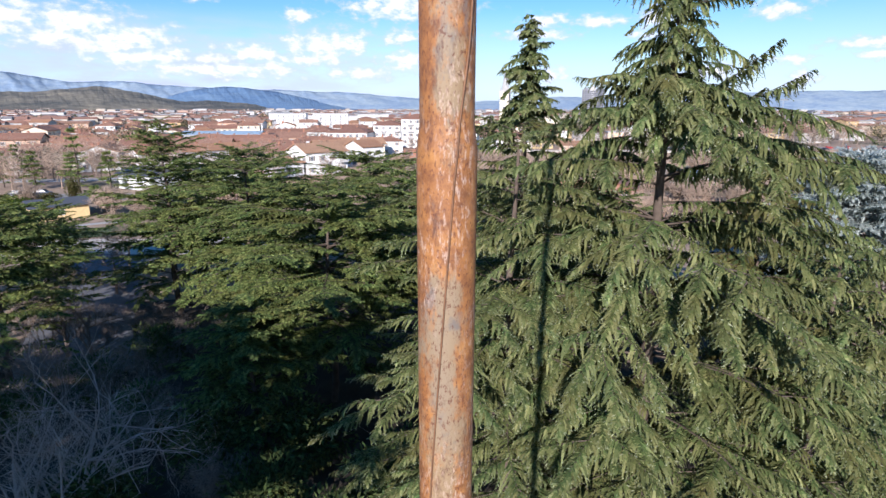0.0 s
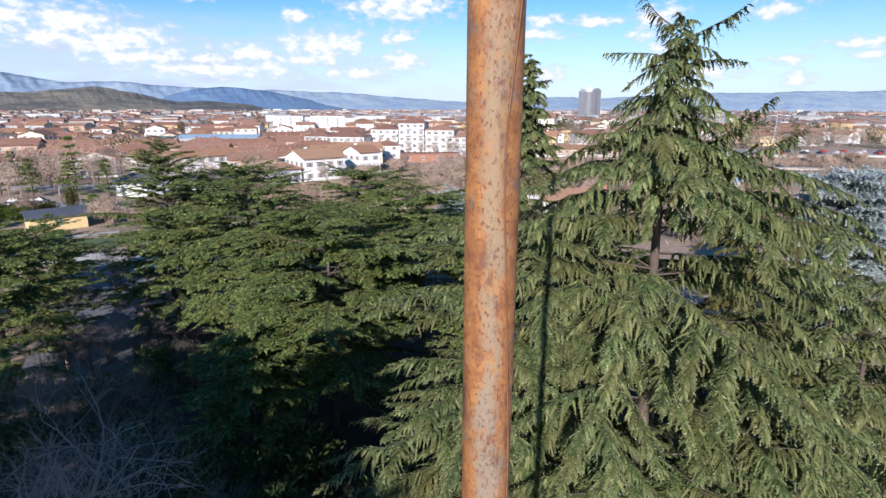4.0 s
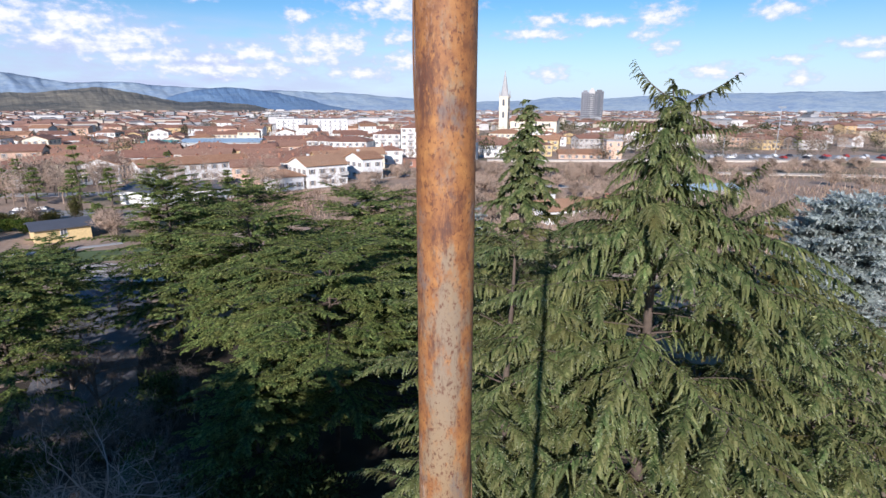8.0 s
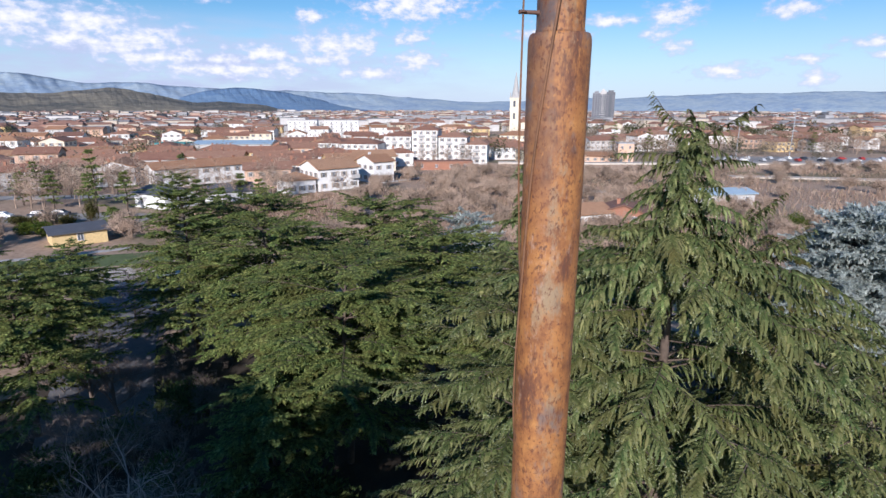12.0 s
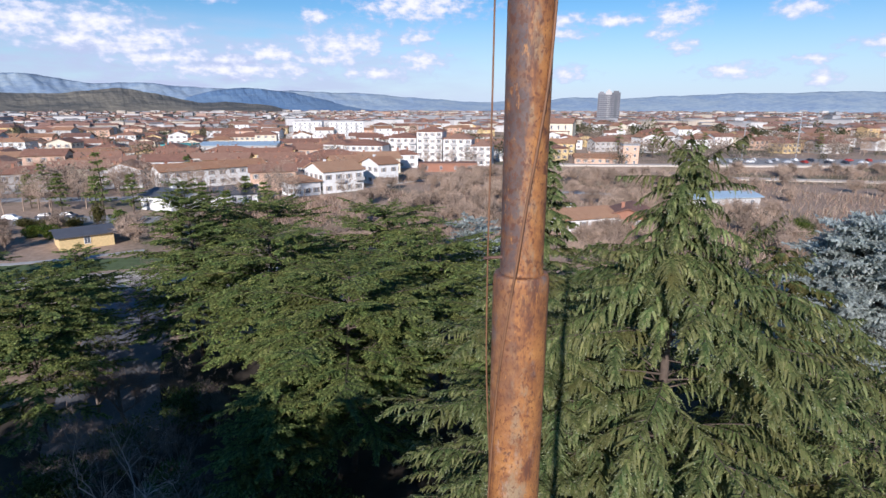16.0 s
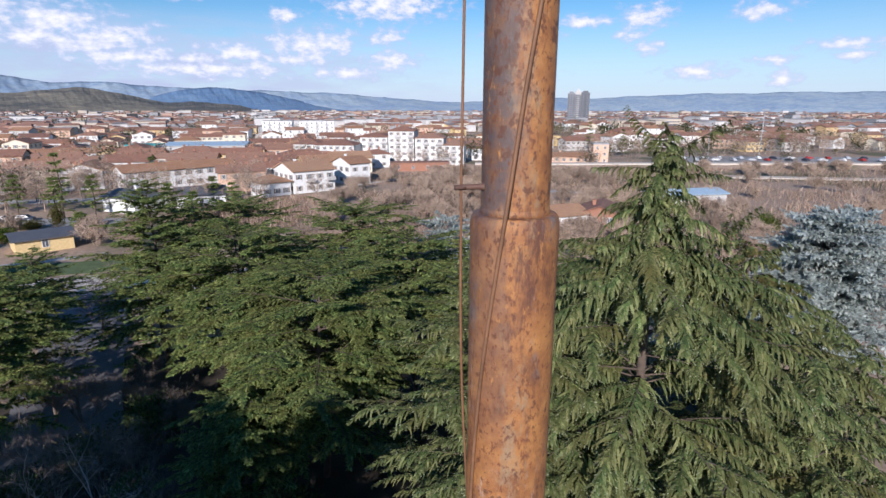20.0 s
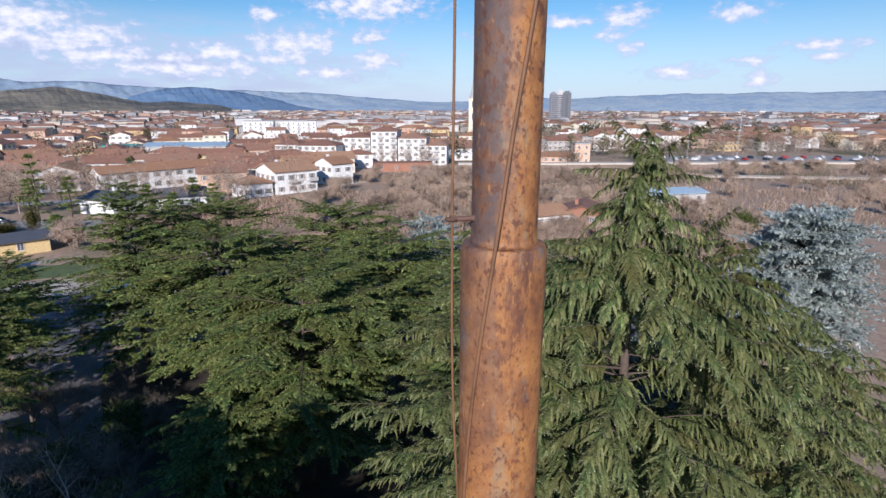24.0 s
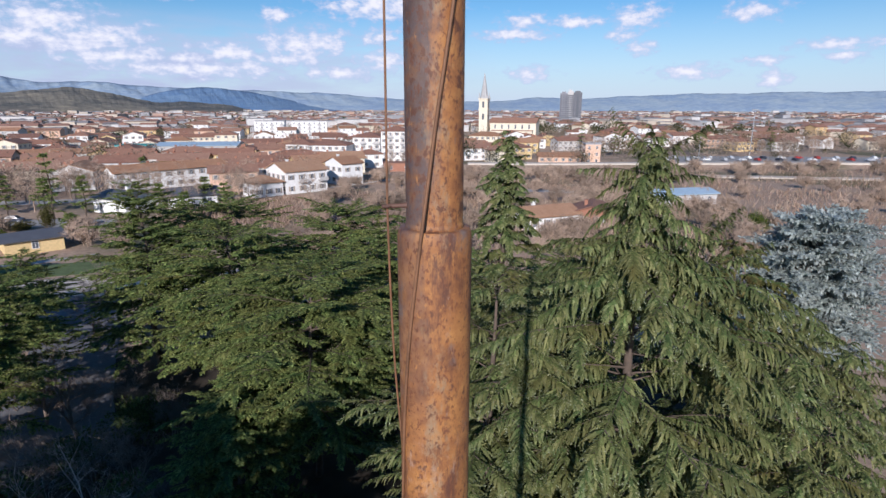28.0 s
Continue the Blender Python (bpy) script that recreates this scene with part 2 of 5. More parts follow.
def rust_material():
    """Tan paint that rusts through, the more so towards the top and at the joint, with grey patches, dark pits and pale flakes."""
    m, n, l, b = shader("rusted_paint", 0.62)
    co, sep = n.new("ShaderNodeTexCoord"), n.new("ShaderNodeSeparateXYZ")
    l.new(co.outputs["Object"], sep.inputs[0])

    def by_height(stops):
        """A value that changes with the height: (metres, value) from 18 to 28."""
        r, c = n.new("ShaderNodeMapRange"), n.new("ShaderNodeFloatCurve")
        l.new(sep.outputs[2], r.inputs["Value"])
        r.inputs["From Min"].default_value, r.inputs["From Max"].default_value = 18, 28
        curve = c.mapping.curves[0]
        for k, (z, v) in enumerate(stops):
            at = ((z - 18) / 10, v)
            if k == 0:
                curve.points[0].location = at
            elif k == len(stops) - 1:
                curve.points[-1].location = at
            else:
                curve.points.new(*at)
        for p in curve.points:
            p.handle_type = "VECTOR"
        c.mapping.update()
        l.new(r.outputs[0], c.inputs["Value"])
        return c.outputs[0]

    def plus(a, c, shift):
        x, y = n.new("ShaderNodeMath"), n.new("ShaderNodeMath")
        x.operation = y.operation = "ADD"
        l.new(a, x.inputs[0]), l.new(c, x.inputs[1])
        l.new(x.outputs[0], y.inputs[0])
        y.inputs[1].default_value = shift
        return y.outputs[0]

    paint = ramp(n, l, noise_tex(n, l, 2.2, 4, 0.5, (1.2, 1.2, 0.35)), [(0.3, (0.25, 0.15, 0.072)), (0.5, (0.275, 0.192, 0.108)), (0.68, (0.235, 0.185, 0.135)), (0.8, (0.20, 0.18, 0.16))])
    orange = ramp(n, l, noise_tex(n, l, 13, 9, 0.7), [(0.32, (0.15, 0.052, 0.018)), (0.5, (0.30, 0.118, 0.034)), (0.66, (0.42, 0.19, 0.052)), (0.8, (0.48, 0.26, 0.085))])
    big = noise_tex(n, l, 8.5, 12, 0.75, (1.4, 1.4, 0.62))
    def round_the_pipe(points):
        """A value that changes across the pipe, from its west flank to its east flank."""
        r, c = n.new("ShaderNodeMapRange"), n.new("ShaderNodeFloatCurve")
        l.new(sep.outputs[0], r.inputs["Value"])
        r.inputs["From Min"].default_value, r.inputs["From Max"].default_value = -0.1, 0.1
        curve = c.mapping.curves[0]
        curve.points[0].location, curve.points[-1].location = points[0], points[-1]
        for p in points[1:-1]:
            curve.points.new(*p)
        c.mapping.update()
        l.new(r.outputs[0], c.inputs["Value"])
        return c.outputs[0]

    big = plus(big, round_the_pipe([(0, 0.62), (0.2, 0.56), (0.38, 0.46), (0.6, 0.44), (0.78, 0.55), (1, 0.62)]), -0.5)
    rusty = plus(big, by_height([(18, 0.28), (19.45, 0.28), (19.7, 0.48), (20.05, 0.48), (20.12, 0.30), (21.3, 0.36), (21.9, 0.33), (22.6, 0.30), (23.5, 0.31), (23.75, 0.45), (24.2, 0.46), (24.42, 0.34), (24.7, 0.42), (25.05, 0.48), (25.32, 0.47), (25.5, 0.42), (28, 0.42)]), -0.3)
    c = mixed(n, l, ramp(n, l, rusty, [(0.47, (0, 0, 0)), (0.58, (0.92, 0.92, 0.92))]), paint, orange)
    grey = plus(noise_tex(n, l, 8.0, 10, 0.72, (1.0, 1.0, 0.5)), by_height([(18, 0.28), (23, 0.29), (25, 0.30), (28, 0.285)]), -0.3)
    c = mixed(n, l, ramp(n, l, grey, [(0.55, (0, 0, 0)), (0.64, (0.75, 0.75, 0.75))]), c, (0.135, 0.122, 0.118))
    dark = plus(noise_tex(n, l, 6.5, 12, 0.78, (1.5, 1.5, 0.4)), by_height([(18, 0.29), (23, 0.29), (24.6, 0.305), (28, 0.32)]), -0.3)
    c = mixed(n, l, ramp(n, l, dark, [(0.53, (0, 0, 0)), (0.62, (0.88, 0.88, 0.88))]), c, (0.092, 0.038, 0.026))
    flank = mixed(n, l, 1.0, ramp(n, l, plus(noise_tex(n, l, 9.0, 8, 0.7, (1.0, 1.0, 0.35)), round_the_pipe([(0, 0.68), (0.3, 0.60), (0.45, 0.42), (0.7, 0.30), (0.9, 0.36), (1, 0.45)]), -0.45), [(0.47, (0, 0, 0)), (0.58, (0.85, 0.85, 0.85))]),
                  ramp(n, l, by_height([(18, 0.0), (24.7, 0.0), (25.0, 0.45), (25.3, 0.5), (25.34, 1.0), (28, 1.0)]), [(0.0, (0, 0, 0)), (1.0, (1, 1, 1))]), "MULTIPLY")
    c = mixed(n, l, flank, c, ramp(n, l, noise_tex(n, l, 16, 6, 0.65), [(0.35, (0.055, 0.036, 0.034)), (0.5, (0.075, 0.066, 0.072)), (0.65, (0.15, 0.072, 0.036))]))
    bright = noise_tex(n, l, 34, 8, 0.75, (1.2, 1.2, 0.5))
    c = mixed(n, l, ramp(n, l, plus(bright, by_height([(18, 0.22), (22, 0.24), (24.5, 0.30), (28, 0.31)]), -0.3), [(0.585, (0, 0, 0)), (0.65, (0.8, 0.8, 0.8))]), c, (0.42, 0.19, 0.055))
    spots = noise_tex(n, l, 90, 6, 0.7, (1, 1, 0.6))
    c = mixed(n, l, ramp(n, l, spots, [(0.545, (0, 0, 0)), (0.61, (0.85, 0.85, 0.85))]), c, (0.12, 0.04, 0.02))
    blots = plus(noise_tex(n, l, 42, 5, 0.6, (1, 1, 0.75)), by_height([(18, 0.20), (22, 0.24), (24.8, 0.27), (25.3, 0.28), (25.36, 0.315), (28, 0.315)]), -0.3)
    c = mixed(n, l, ramp(n, l, blots, [(0.585, (0, 0, 0)), (0.63, (0.85, 0.85, 0.85))]), c, (0.095, 0.036, 0.02))
    flakes = noise_tex(n, l, 60, 7, 0.75, (1.3, 1.3, 0.45))
    gate = plus(noise_tex(n, l, 4.0, 6, 0.65, (1.6, 1.6, 0.4)), by_height([(18, 0.42), (19.4, 0.39), (19.75, 0.30), (20.1, 0.36), (21.2, 0.34), (22.4, 0.22), (28, 0.12)]), -0.3)
    pale = mixed(n, l, 1.0, ramp(n, l, flakes, [(0.52, (0, 0, 0)), (0.60, (1, 1, 1))]), ramp(n, l, gate, [(0.5, (0, 0, 0)), (0.62, (0.75, 0.75, 0.75))]), "MULTIPLY")
    c = mixed(n, l, pale, c, (0.50, 0.37, 0.29))
    l.new(c, b.inputs["Base Color"])
    bumped(n, l, b, mixed(n, l, 0.5, spots, flakes), 0.7, 0.004)
    return m


RUST = rust_material()
CABLE = plain("weathered_cable", (0.19, 0.092, 0.045), 0.7, 0.45, 9)
IRON = plain("rusty_iron", (0.10, 0.05, 0.035), 0.7, 0.5, 12)
BARK = plain("conifer_bark", (0.115, 0.085, 0.065), 0.9, 0.5, 3, bump=0.6)
TWIG = plain("bare_twig_bark", (0.44, 0.37, 0.32), 0.85, 0.35, 2, by_object=0.2)
# Shaded copy of the thicket bark: grove shade is put into the darker colour.
SHADYTWIG = plain("shade_dark_bark", (0.20, 0.155, 0.125), 0.9, 0.35, 1, by_object=0.2)
DARKTWIG = plain("thicket_bark", (0.38, 0.28, 0.21), 0.9, 0.35, 1, by_object=0.3)
DEODAR = foliage("deodar_needles", (0.10, 0.118, 0.045), (0.172, 0.188, 0.071), (0.245, 0.248, 0.104), 0.2)
DEODAR_TIP = foliage("deodar_new_needles", (0.16, 0.185, 0.095), (0.23, 0.25, 0.135), (0.33, 0.34, 0.21), 0.1)
CEDAR = foliage("cedar_needles", (0.10, 0.132, 0.042), (0.178, 0.21, 0.064), (0.255, 0.28, 0.094), 0.15)
CEDAR_TIP = foliage("cedar_new_needles", (0.15, 0.20, 0.06), (0.22, 0.27, 0.08), (0.30, 0.34, 0.11), 0.05)
# Darker needle copy that paints the shade deep inside crowns and bushes.
SHADE_NEEDLES = foliage("shade_dark_needles", (0.04, 0.056, 0.02), (0.07, 0.092, 0.03), (0.10, 0.125, 0.042), 0.25, 0.15)
BRUSH = foliage("dry_brushwood", (0.20, 0.125, 0.09), (0.30, 0.195, 0.145), (0.40, 0.285, 0.225), 0.0, 0.1)
OLIVE = foliage("olive_needles", (0.05, 0.05, 0.015), (0.10, 0.09, 0.03), (0.15, 0.125, 0.05), 0.2)
BLUE_SHADE = foliage("blue_shade_needles", (0.24, 0.28, 0.26), (0.34, 0.385, 0.36), (0.44, 0.48, 0.45), 0.05, 0.4)
BLUE = foliage("blue_cedar_needles", (0.31, 0.36, 0.335), (0.43, 0.485, 0.455), (0.56, 0.60, 0.57), 0.04, 0.5)
BUSH = foliage("hedge_leaves", (0.03, 0.055, 0.012), (0.075, 0.11, 0.02), (0.15, 0.17, 0.03), 0.1)
YELLOW = foliage("yellow_shrub_leaves", (0.10, 0.09, 0.01), (0.20, 0.17, 0.02), (0.30, 0.26, 0.04), 0.1)
FAR_BARE = foliage("far_bare_twigs", (0.15, 0.11, 0.09), (0.23, 0.17, 0.135), (0.32, 0.25, 0.20), 0.0, 0.1)
FAR_WOOD = foliage("far_tree_leaves", (0.02, 0.035, 0.02), (0.05, 0.06, 0.03), (0.10, 0.085, 0.05), 0.3, 0.1)
LAWN = plain("green_lawn", (0.10, 0.14, 0.05), 0.95, 0.4, 0.5, bump=0.5)
LOT = plain("parking_asphalt", (0.30, 0.29, 0.28), 0.9, 0.2, 0.2)
# Litter brown, kept darker to put the cedars' shade into the floor.
SHADE_LITTER = plain("shaded_needle_litter", (0.055, 0.042, 0.03), 0.95, 0.5, 0.6, bump=0.5)
LANE = plain("worn_asphalt", (0.17, 0.17, 0.185), 0.9, 0.3, 0.5)
GRAVEL = plain("pale_gravel", (0.55, 0.49, 0.42), 0.95, 0.2, 0.8)
FAR_ROOF = plain("far_red_roofs", (0.30, 0.165, 0.12), 0.9, 0.5, 0.02, bump=0.0)
FAR_ROOF_GREY = plain("far_grey_roofs", (0.24, 0.22, 0.22), 0.9, 0.4, 0.02, bump=0.0)
BALCONY = plain("grey_balcony", (0.24, 0.24, 0.26), 0.9, 0.2, 0.2)
# Haze is put into these wall colours: greyer than the nearby plaster.
HAZED_FAR_WALLS = [plain(k, c, 0.9, 0.15, 0.1, bump=0.0) for k, c in (("far_white_walls", (0.58, 0.56, 0.54)), ("far_cream_walls", (0.50, 0.43, 0.35)), ("far_grey_walls", (0.34, 0.34, 0.35)), ("far_pink_walls", (0.46, 0.31, 0.24)))]
WALLS = [plain(k, c, 0.9, 0.1, 0.25, bump=0.03) for k, c in (
    ("white_plaster", (0.78, 0.77, 0.75)), ("cream_plaster", (0.72, 0.64, 0.50)), ("yellow_plaster", (0.70, 0.52, 0.26)),
    ("peach_plaster", (0.66, 0.44, 0.32)), ("grey_plaster", (0.50, 0.48, 0.46)), ("ochre_plaster", (0.60, 0.42, 0.22)))]
BRICKWALL = plain("brick_wall", (0.36, 0.17, 0.11), 0.9, 0.2, 0.5)
# Base colour lifted to blue-grey, which paints in the reflected sky.
GLASS = plain("sky_tinted_dark_glass", (0.11, 0.12, 0.14), 0.15, 0.2, 0.4, bump=0.0)
SHUTTER = plain("window_shutter", (0.34, 0.28, 0.22), 0.7, 0.2, 1, by_object=0.4)
CONCRETE = plain("concrete", (0.42, 0.41, 0.40), 0.9, 0.2, 0.5)
METAL = plain("galvanised_metal", (0.45, 0.47, 0.49), 0.45, 0.15, 1, metal=0.6)
SLATE = plain("dark_roof_sheet", (0.10, 0.105, 0.12), 0.6, 0.2, 0.5)
TEAL = plain("teal_roof_sheet", (0.05, 0.32, 0.30), 0.6, 0.1, 0.3)
PALEBLUE = plain("pale_blue_roof_sheet", (0.38, 0.50, 0.60), 0.5, 0.1, 0.3)


def tile_material(name, a, b_):
    m, n, l, b = shader(name, 0.85)
    rows = n.new("ShaderNodeTexWave")
    rows.bands_direction = "X"
    rows.inputs["Scale"].default_value, rows.inputs["Distortion"].default_value = 1.6, 0.4
    co = n.new("ShaderNodeTexCoord")
    l.new(co.outputs["Object"], rows.inputs[0])
    c = ramp(n, l, noise_tex(n, l, 0.7, 6, 0.65), [(0.3, a), (0.7, b_)])
    info = n.new("ShaderNodeObjectInfo")
    c = mixed(n, l, 0.45, c, ramp(n, l, info.outputs["Random"], [(0.0, (0.19, 0.085, 0.062)), (0.5, (0.36, 0.165, 0.10)), (1.0, (0.47, 0.28, 0.185))]))
    c = mixed(n, l, 0.25, c, rows.outputs[0], "MULTIPLY")
    l.new(c, b.inputs["Base Color"])
    bumped(n, l, b, rows.outputs[0], 0.6, 0.06)
    return m


ROOF = tile_material("terracotta_roof_tiles", (0.22, 0.115, 0.085), (0.39, 0.215, 0.145))
ROOF_ORANGE = tile_material("orange_roof_tiles", (0.42, 0.22, 0.11), (0.56, 0.33, 0.18))


def ground_material():
    m, n, l, b = shader("ground_cover", 0.95)
    grass = ramp(n, l, noise_tex(n, l, 0.35, 6), [(0.3, (0.035, 0.05, 0.015)), (0.7, (0.085, 0.10, 0.035))])
    litter = ramp(n, l, noise_tex(n, l, 0.9, 7, 0.65), [(0.3, (0.24, 0.165, 0.115)), (0.7, (0.46, 0.335, 0.245))])
    c = mixed(n, l, ramp(n, l, noise_tex(n, l, 0.022, 4), [(0.5, (0, 0, 0)), (0.62, (0.8, 0.8, 0.8))]), litter, grass)
    l.new(c, b.inputs["Base Color"])
    bumped(n, l, b, noise_tex(n, l, 2.5, 6), 0.6, 0.1)
    return m


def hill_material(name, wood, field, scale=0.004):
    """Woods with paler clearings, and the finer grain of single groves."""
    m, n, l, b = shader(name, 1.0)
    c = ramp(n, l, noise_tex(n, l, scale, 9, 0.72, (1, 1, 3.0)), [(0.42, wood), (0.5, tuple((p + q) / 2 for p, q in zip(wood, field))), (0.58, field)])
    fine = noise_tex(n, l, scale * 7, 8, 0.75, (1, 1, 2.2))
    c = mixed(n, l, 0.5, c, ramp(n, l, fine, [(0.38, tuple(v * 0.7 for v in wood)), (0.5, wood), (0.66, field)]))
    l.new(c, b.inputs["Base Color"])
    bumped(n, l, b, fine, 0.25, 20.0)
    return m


GROUND = ground_material()
HILL_NEAR = hill_material("wooded_hill", (0.07, 0.072, 0.07), (0.31, 0.265, 0.185), 0.0036)
# Haze is painted in: the two farther ranges get bluer, paler colours.
HAZE_HILL_MID = hill_material("haze_blue_hill", (0.10, 0.185, 0.32), (0.17, 0.26, 0.36), 0.005)
HAZE_HILL_FAR = hill_material("haze_pale_ridge", (0.24, 0.33, 0.45), (0.42, 0.49, 0.50), 0.004)


# ---- building blocks ----
def mesh_of(name, bm, mats):
    me = bpy.data.meshes.new(name)
    bm.to_mesh(me)
    bm.free()
    for m in mats if isinstance(mats, (list, tuple)) else [mats]:
        me.materials.append(m)
    return me


def part(name, data, parent, label="", at=None):
    ob = new(name, data)
    ob.parent = parent
    if at is not None:
        ob.matrix_basis = at
    return tagged(ob, label)


def thing(name, label, category, at=None, group="", kind=""):
    ob = new(name)
    ob.empty_display_size = 0.1
    if at is not None:
        ob.matrix_basis = at
    return tagged(ob, label, category, group, kind)


def quads(name, verts, faces, mats, index=None, smooth=False):
    """A mesh from numpy arrays of corners and of four-cornered faces."""
    me = bpy.data.meshes.new(name)
    verts, faces = np.asarray(verts, np.float32), np.asarray(faces, np.int32)
    k = faces.shape[1]
    me.vertices.add(len(verts))
    me.vertices.foreach_set("co", verts.ravel())
    me.loops.add(faces.size)
    me.loops.foreach_set("vertex_index", faces.ravel())
    me.polygons.add(len(faces))
    me.polygons.foreach_set("loop_start", np.arange(0, faces.size, k, dtype=np.int32))
    me.polygons.foreach_set("loop_total", np.full(len(faces), k, np.int32))
    for m in mats:
        me.materials.append(m)
    if index is not None:
        me.polygons.foreach_set("material_index", np.asarray(index, np.int32))
    if smooth:
        me.polygons.foreach_set("use_smooth", np.ones(len(faces), bool))
    me.update(calc_edges=True)
    return me


def tubes(lines, sides=5):
    """Corners and faces of tapered tubes; each line is an array of x, y, z, radius."""
    vs, fs, base = [], [], 0
    ang = np.arange(sides) * 2 * np.pi / sides
    for line in lines:
        line = np.asarray(line, float)
        p, r = line[:, :3], line[:, 3]
        d = np.gradient(p, axis=0)
        d /= np.linalg.norm(d, axis=1, keepdims=True) + 1e-9
        ref = np.array([0, 0, 1.0]) if abs(d[0, 2]) < 0.9 else np.array([1.0, 0, 0])
        u = np.cross(d, ref)
        u /= np.linalg.norm(u, axis=1, keepdims=True) + 1e-9
        w = np.cross(d, u)
        ring = p[:, None] + r[:, None, None] * (np.cos(ang)[None, :, None] * u[:, None] + np.sin(ang)[None, :, None] * w[:, None])
        vs.append(ring.reshape(-1, 3))
        m = len(p)
        i, j = np.meshgrid(np.arange(m - 1), np.arange(sides), indexing="ij")
        a, b = i * sides + j, i * sides + (j + 1) % sides
        fs.append(np.stack([a, b, b + sides, a + sides], -1).reshape(-1, 4) + base)
        base += m * sides
    return np.concatenate(vs), np.concatenate(fs)


def blades(base, way, length, width, rng, per=2, face=0.4):
    """Kite-shaped blades: corners and faces. per: how many about each twig."""
    n = len(base)
    base, way, length, width = (np.repeat(v, per, 0) for v in (base, way, length, width))
    m = n * per
    way = way + rng.normal(0, 0.16, (m, 3))
    way /= np.linalg.norm(way, axis=1, keepdims=True)
    out = base / (np.linalg.norm(base[:, :2], axis=1, keepdims=True) + 0.3) * [1, 1, 0]
    side = np.cross(way, rng.normal(0, 0.55, (m, 3)) + out * face + [0, 0, face])
    side /= np.linalg.norm(side, axis=1, keepdims=True) + 1e-9
    length = length * rng.uniform(0.7, 1.2, m)
    mid = base + way * (length * 0.45)[:, None]
    off = side * (width * 0.5)[:, None]
    v = np.stack([base, mid + off, base + way * length[:, None], mid - off], 1).reshape(-1, 3)
    return v, np.arange(m * 4).reshape(-1, 4)

# ---- ground and distance ----
def disc(name, radius, mat, rings=(30, 80, 160, 300, 600, 1200, 2500), seg=72):
    bm = bmesh.new()
    prev = None
    centre = bm.verts.new((0, 0, 0))
    for r in (*rings, radius):
        ring = [bm.verts.new((r * math.cos(2 * math.pi * i / seg), r * math.sin(2 * math.pi * i / seg), 0)) for i in range(seg)]
        for i in range(seg):
            j = (i + 1) % seg
            bm.faces.new((centre, ring[i], ring[j]) if prev is None else (prev[i], ring[i], ring[j], prev[j]))
        prev = ring
    return mesh_of(name, bm, mat)


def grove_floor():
    """The needle-strewn floor of the grove, darkened to paint in the cedars' shade, with an uneven edge."""
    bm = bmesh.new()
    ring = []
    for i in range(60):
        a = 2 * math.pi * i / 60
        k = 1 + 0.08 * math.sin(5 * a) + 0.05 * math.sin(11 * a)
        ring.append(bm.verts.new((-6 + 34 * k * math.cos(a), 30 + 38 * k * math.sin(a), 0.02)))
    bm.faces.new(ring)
    return tagged(new("grove_floor", mesh_of("grove_floor", bm, SHADE_LITTER)), "needle-strewn floor darkened for the shade under the cedars", "ground", kind="structure")


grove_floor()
ground = tagged(new("ground", disc("ground", 4900, GROUND)), "brown and green winter ground reaching the horizon", "ground", kind="structure")


def strip(name, label, points, width, z, mat, category="road", thick=0.06):
    """A flat way along points, with a thickness."""
    bm = bmesh.new()
    p = [Vector((x, y, z)) for x, y in points]
    left, right = [], []
    for i, v in enumerate(p):
        d = (p[min(i + 1, len(p) - 1)] - p[max(i - 1, 0)]).normalized()
        s = Vector((-d.y, d.x, 0)) * width / 2
        left.append(bm.verts.new(v + s)), right.append(bm.verts.new(v - s))
    for i in range(len(p) - 1):
        bm.faces.new((right[i], right[i + 1], left[i + 1], left[i]))
    bm.normal_update()
    bmesh.ops.solidify(bm, geom=bm.faces[:], thickness=thick)
    return tagged(new(name, mesh_of(name, bm, mat)), label, category, kind="structure")


strip("road", "grey asphalt lane under the trees", [(-28, 38), (-32, 45), (-36, 53), (-40, 62), (-44, 70), (-49, 77)], 8.5, 0.05, LANE)
strip("forecourt", "pale sunlit gravel forecourt beyond the trees", [(-68, 76), (-52, 80), (-38, 79), (-28, 84)], 9, 0.08, GRAVEL, "pavement")
strip("street", "grey street with parked cars", [(-170, 92), (-128, 110), (-104, 122), (-86, 127), (-70, 126)], 9, 0.05, LOT)
strip("lawn", "green lawn before the yellow hut", [(-130, 74), (-90, 79), (-72, 84), (-61, 88), (-48, 92)], 8, 0.04, LAWN, "lawn")
strip("garden_path", "narrow pale path along the lawn", [(-130, 82), (-90, 85), (-75, 88), (-66, 92.5), (-58, 98)], 1.5, 0.09, CONCRETE, "path")
strip("side_street", "light grey street between the houses", [(-150, 150), (-104, 156), (-86, 160)], 7, 0.05, CONCRETE)
strip("bank_path", "pale gravel path along the embankment", [(20, 243), (56, 241.5), (120, 242), (180, 241), (320, 236)], 5.5, 2.2, GRAVEL, "path", 0.9)
strip("field_path", "pale gravel path across the brown field", [(104, 209), (130, 205), (152, 200), (230, 190)], 5.5, 0.5, GRAVEL, "path", 0.6)
strip("footpath", "grassy footpath through the thicket", [(-60, 160), (-32, 180), (-10, 205), (2, 220), (12, 240)], 3.0, 0.06, GRAVEL, "path")
strip("service_road", "light concrete service road", [(-6, 196), (10, 188), (30, 176), (48, 170)], 5, 0.07, CONCRETE)
strip("parking_lot", "grey asphalt parking lot beyond the embankment", [(118, 280), (150, 284), (200, 280), (260, 272)], 34, 0.05, LOT, "parking lot")


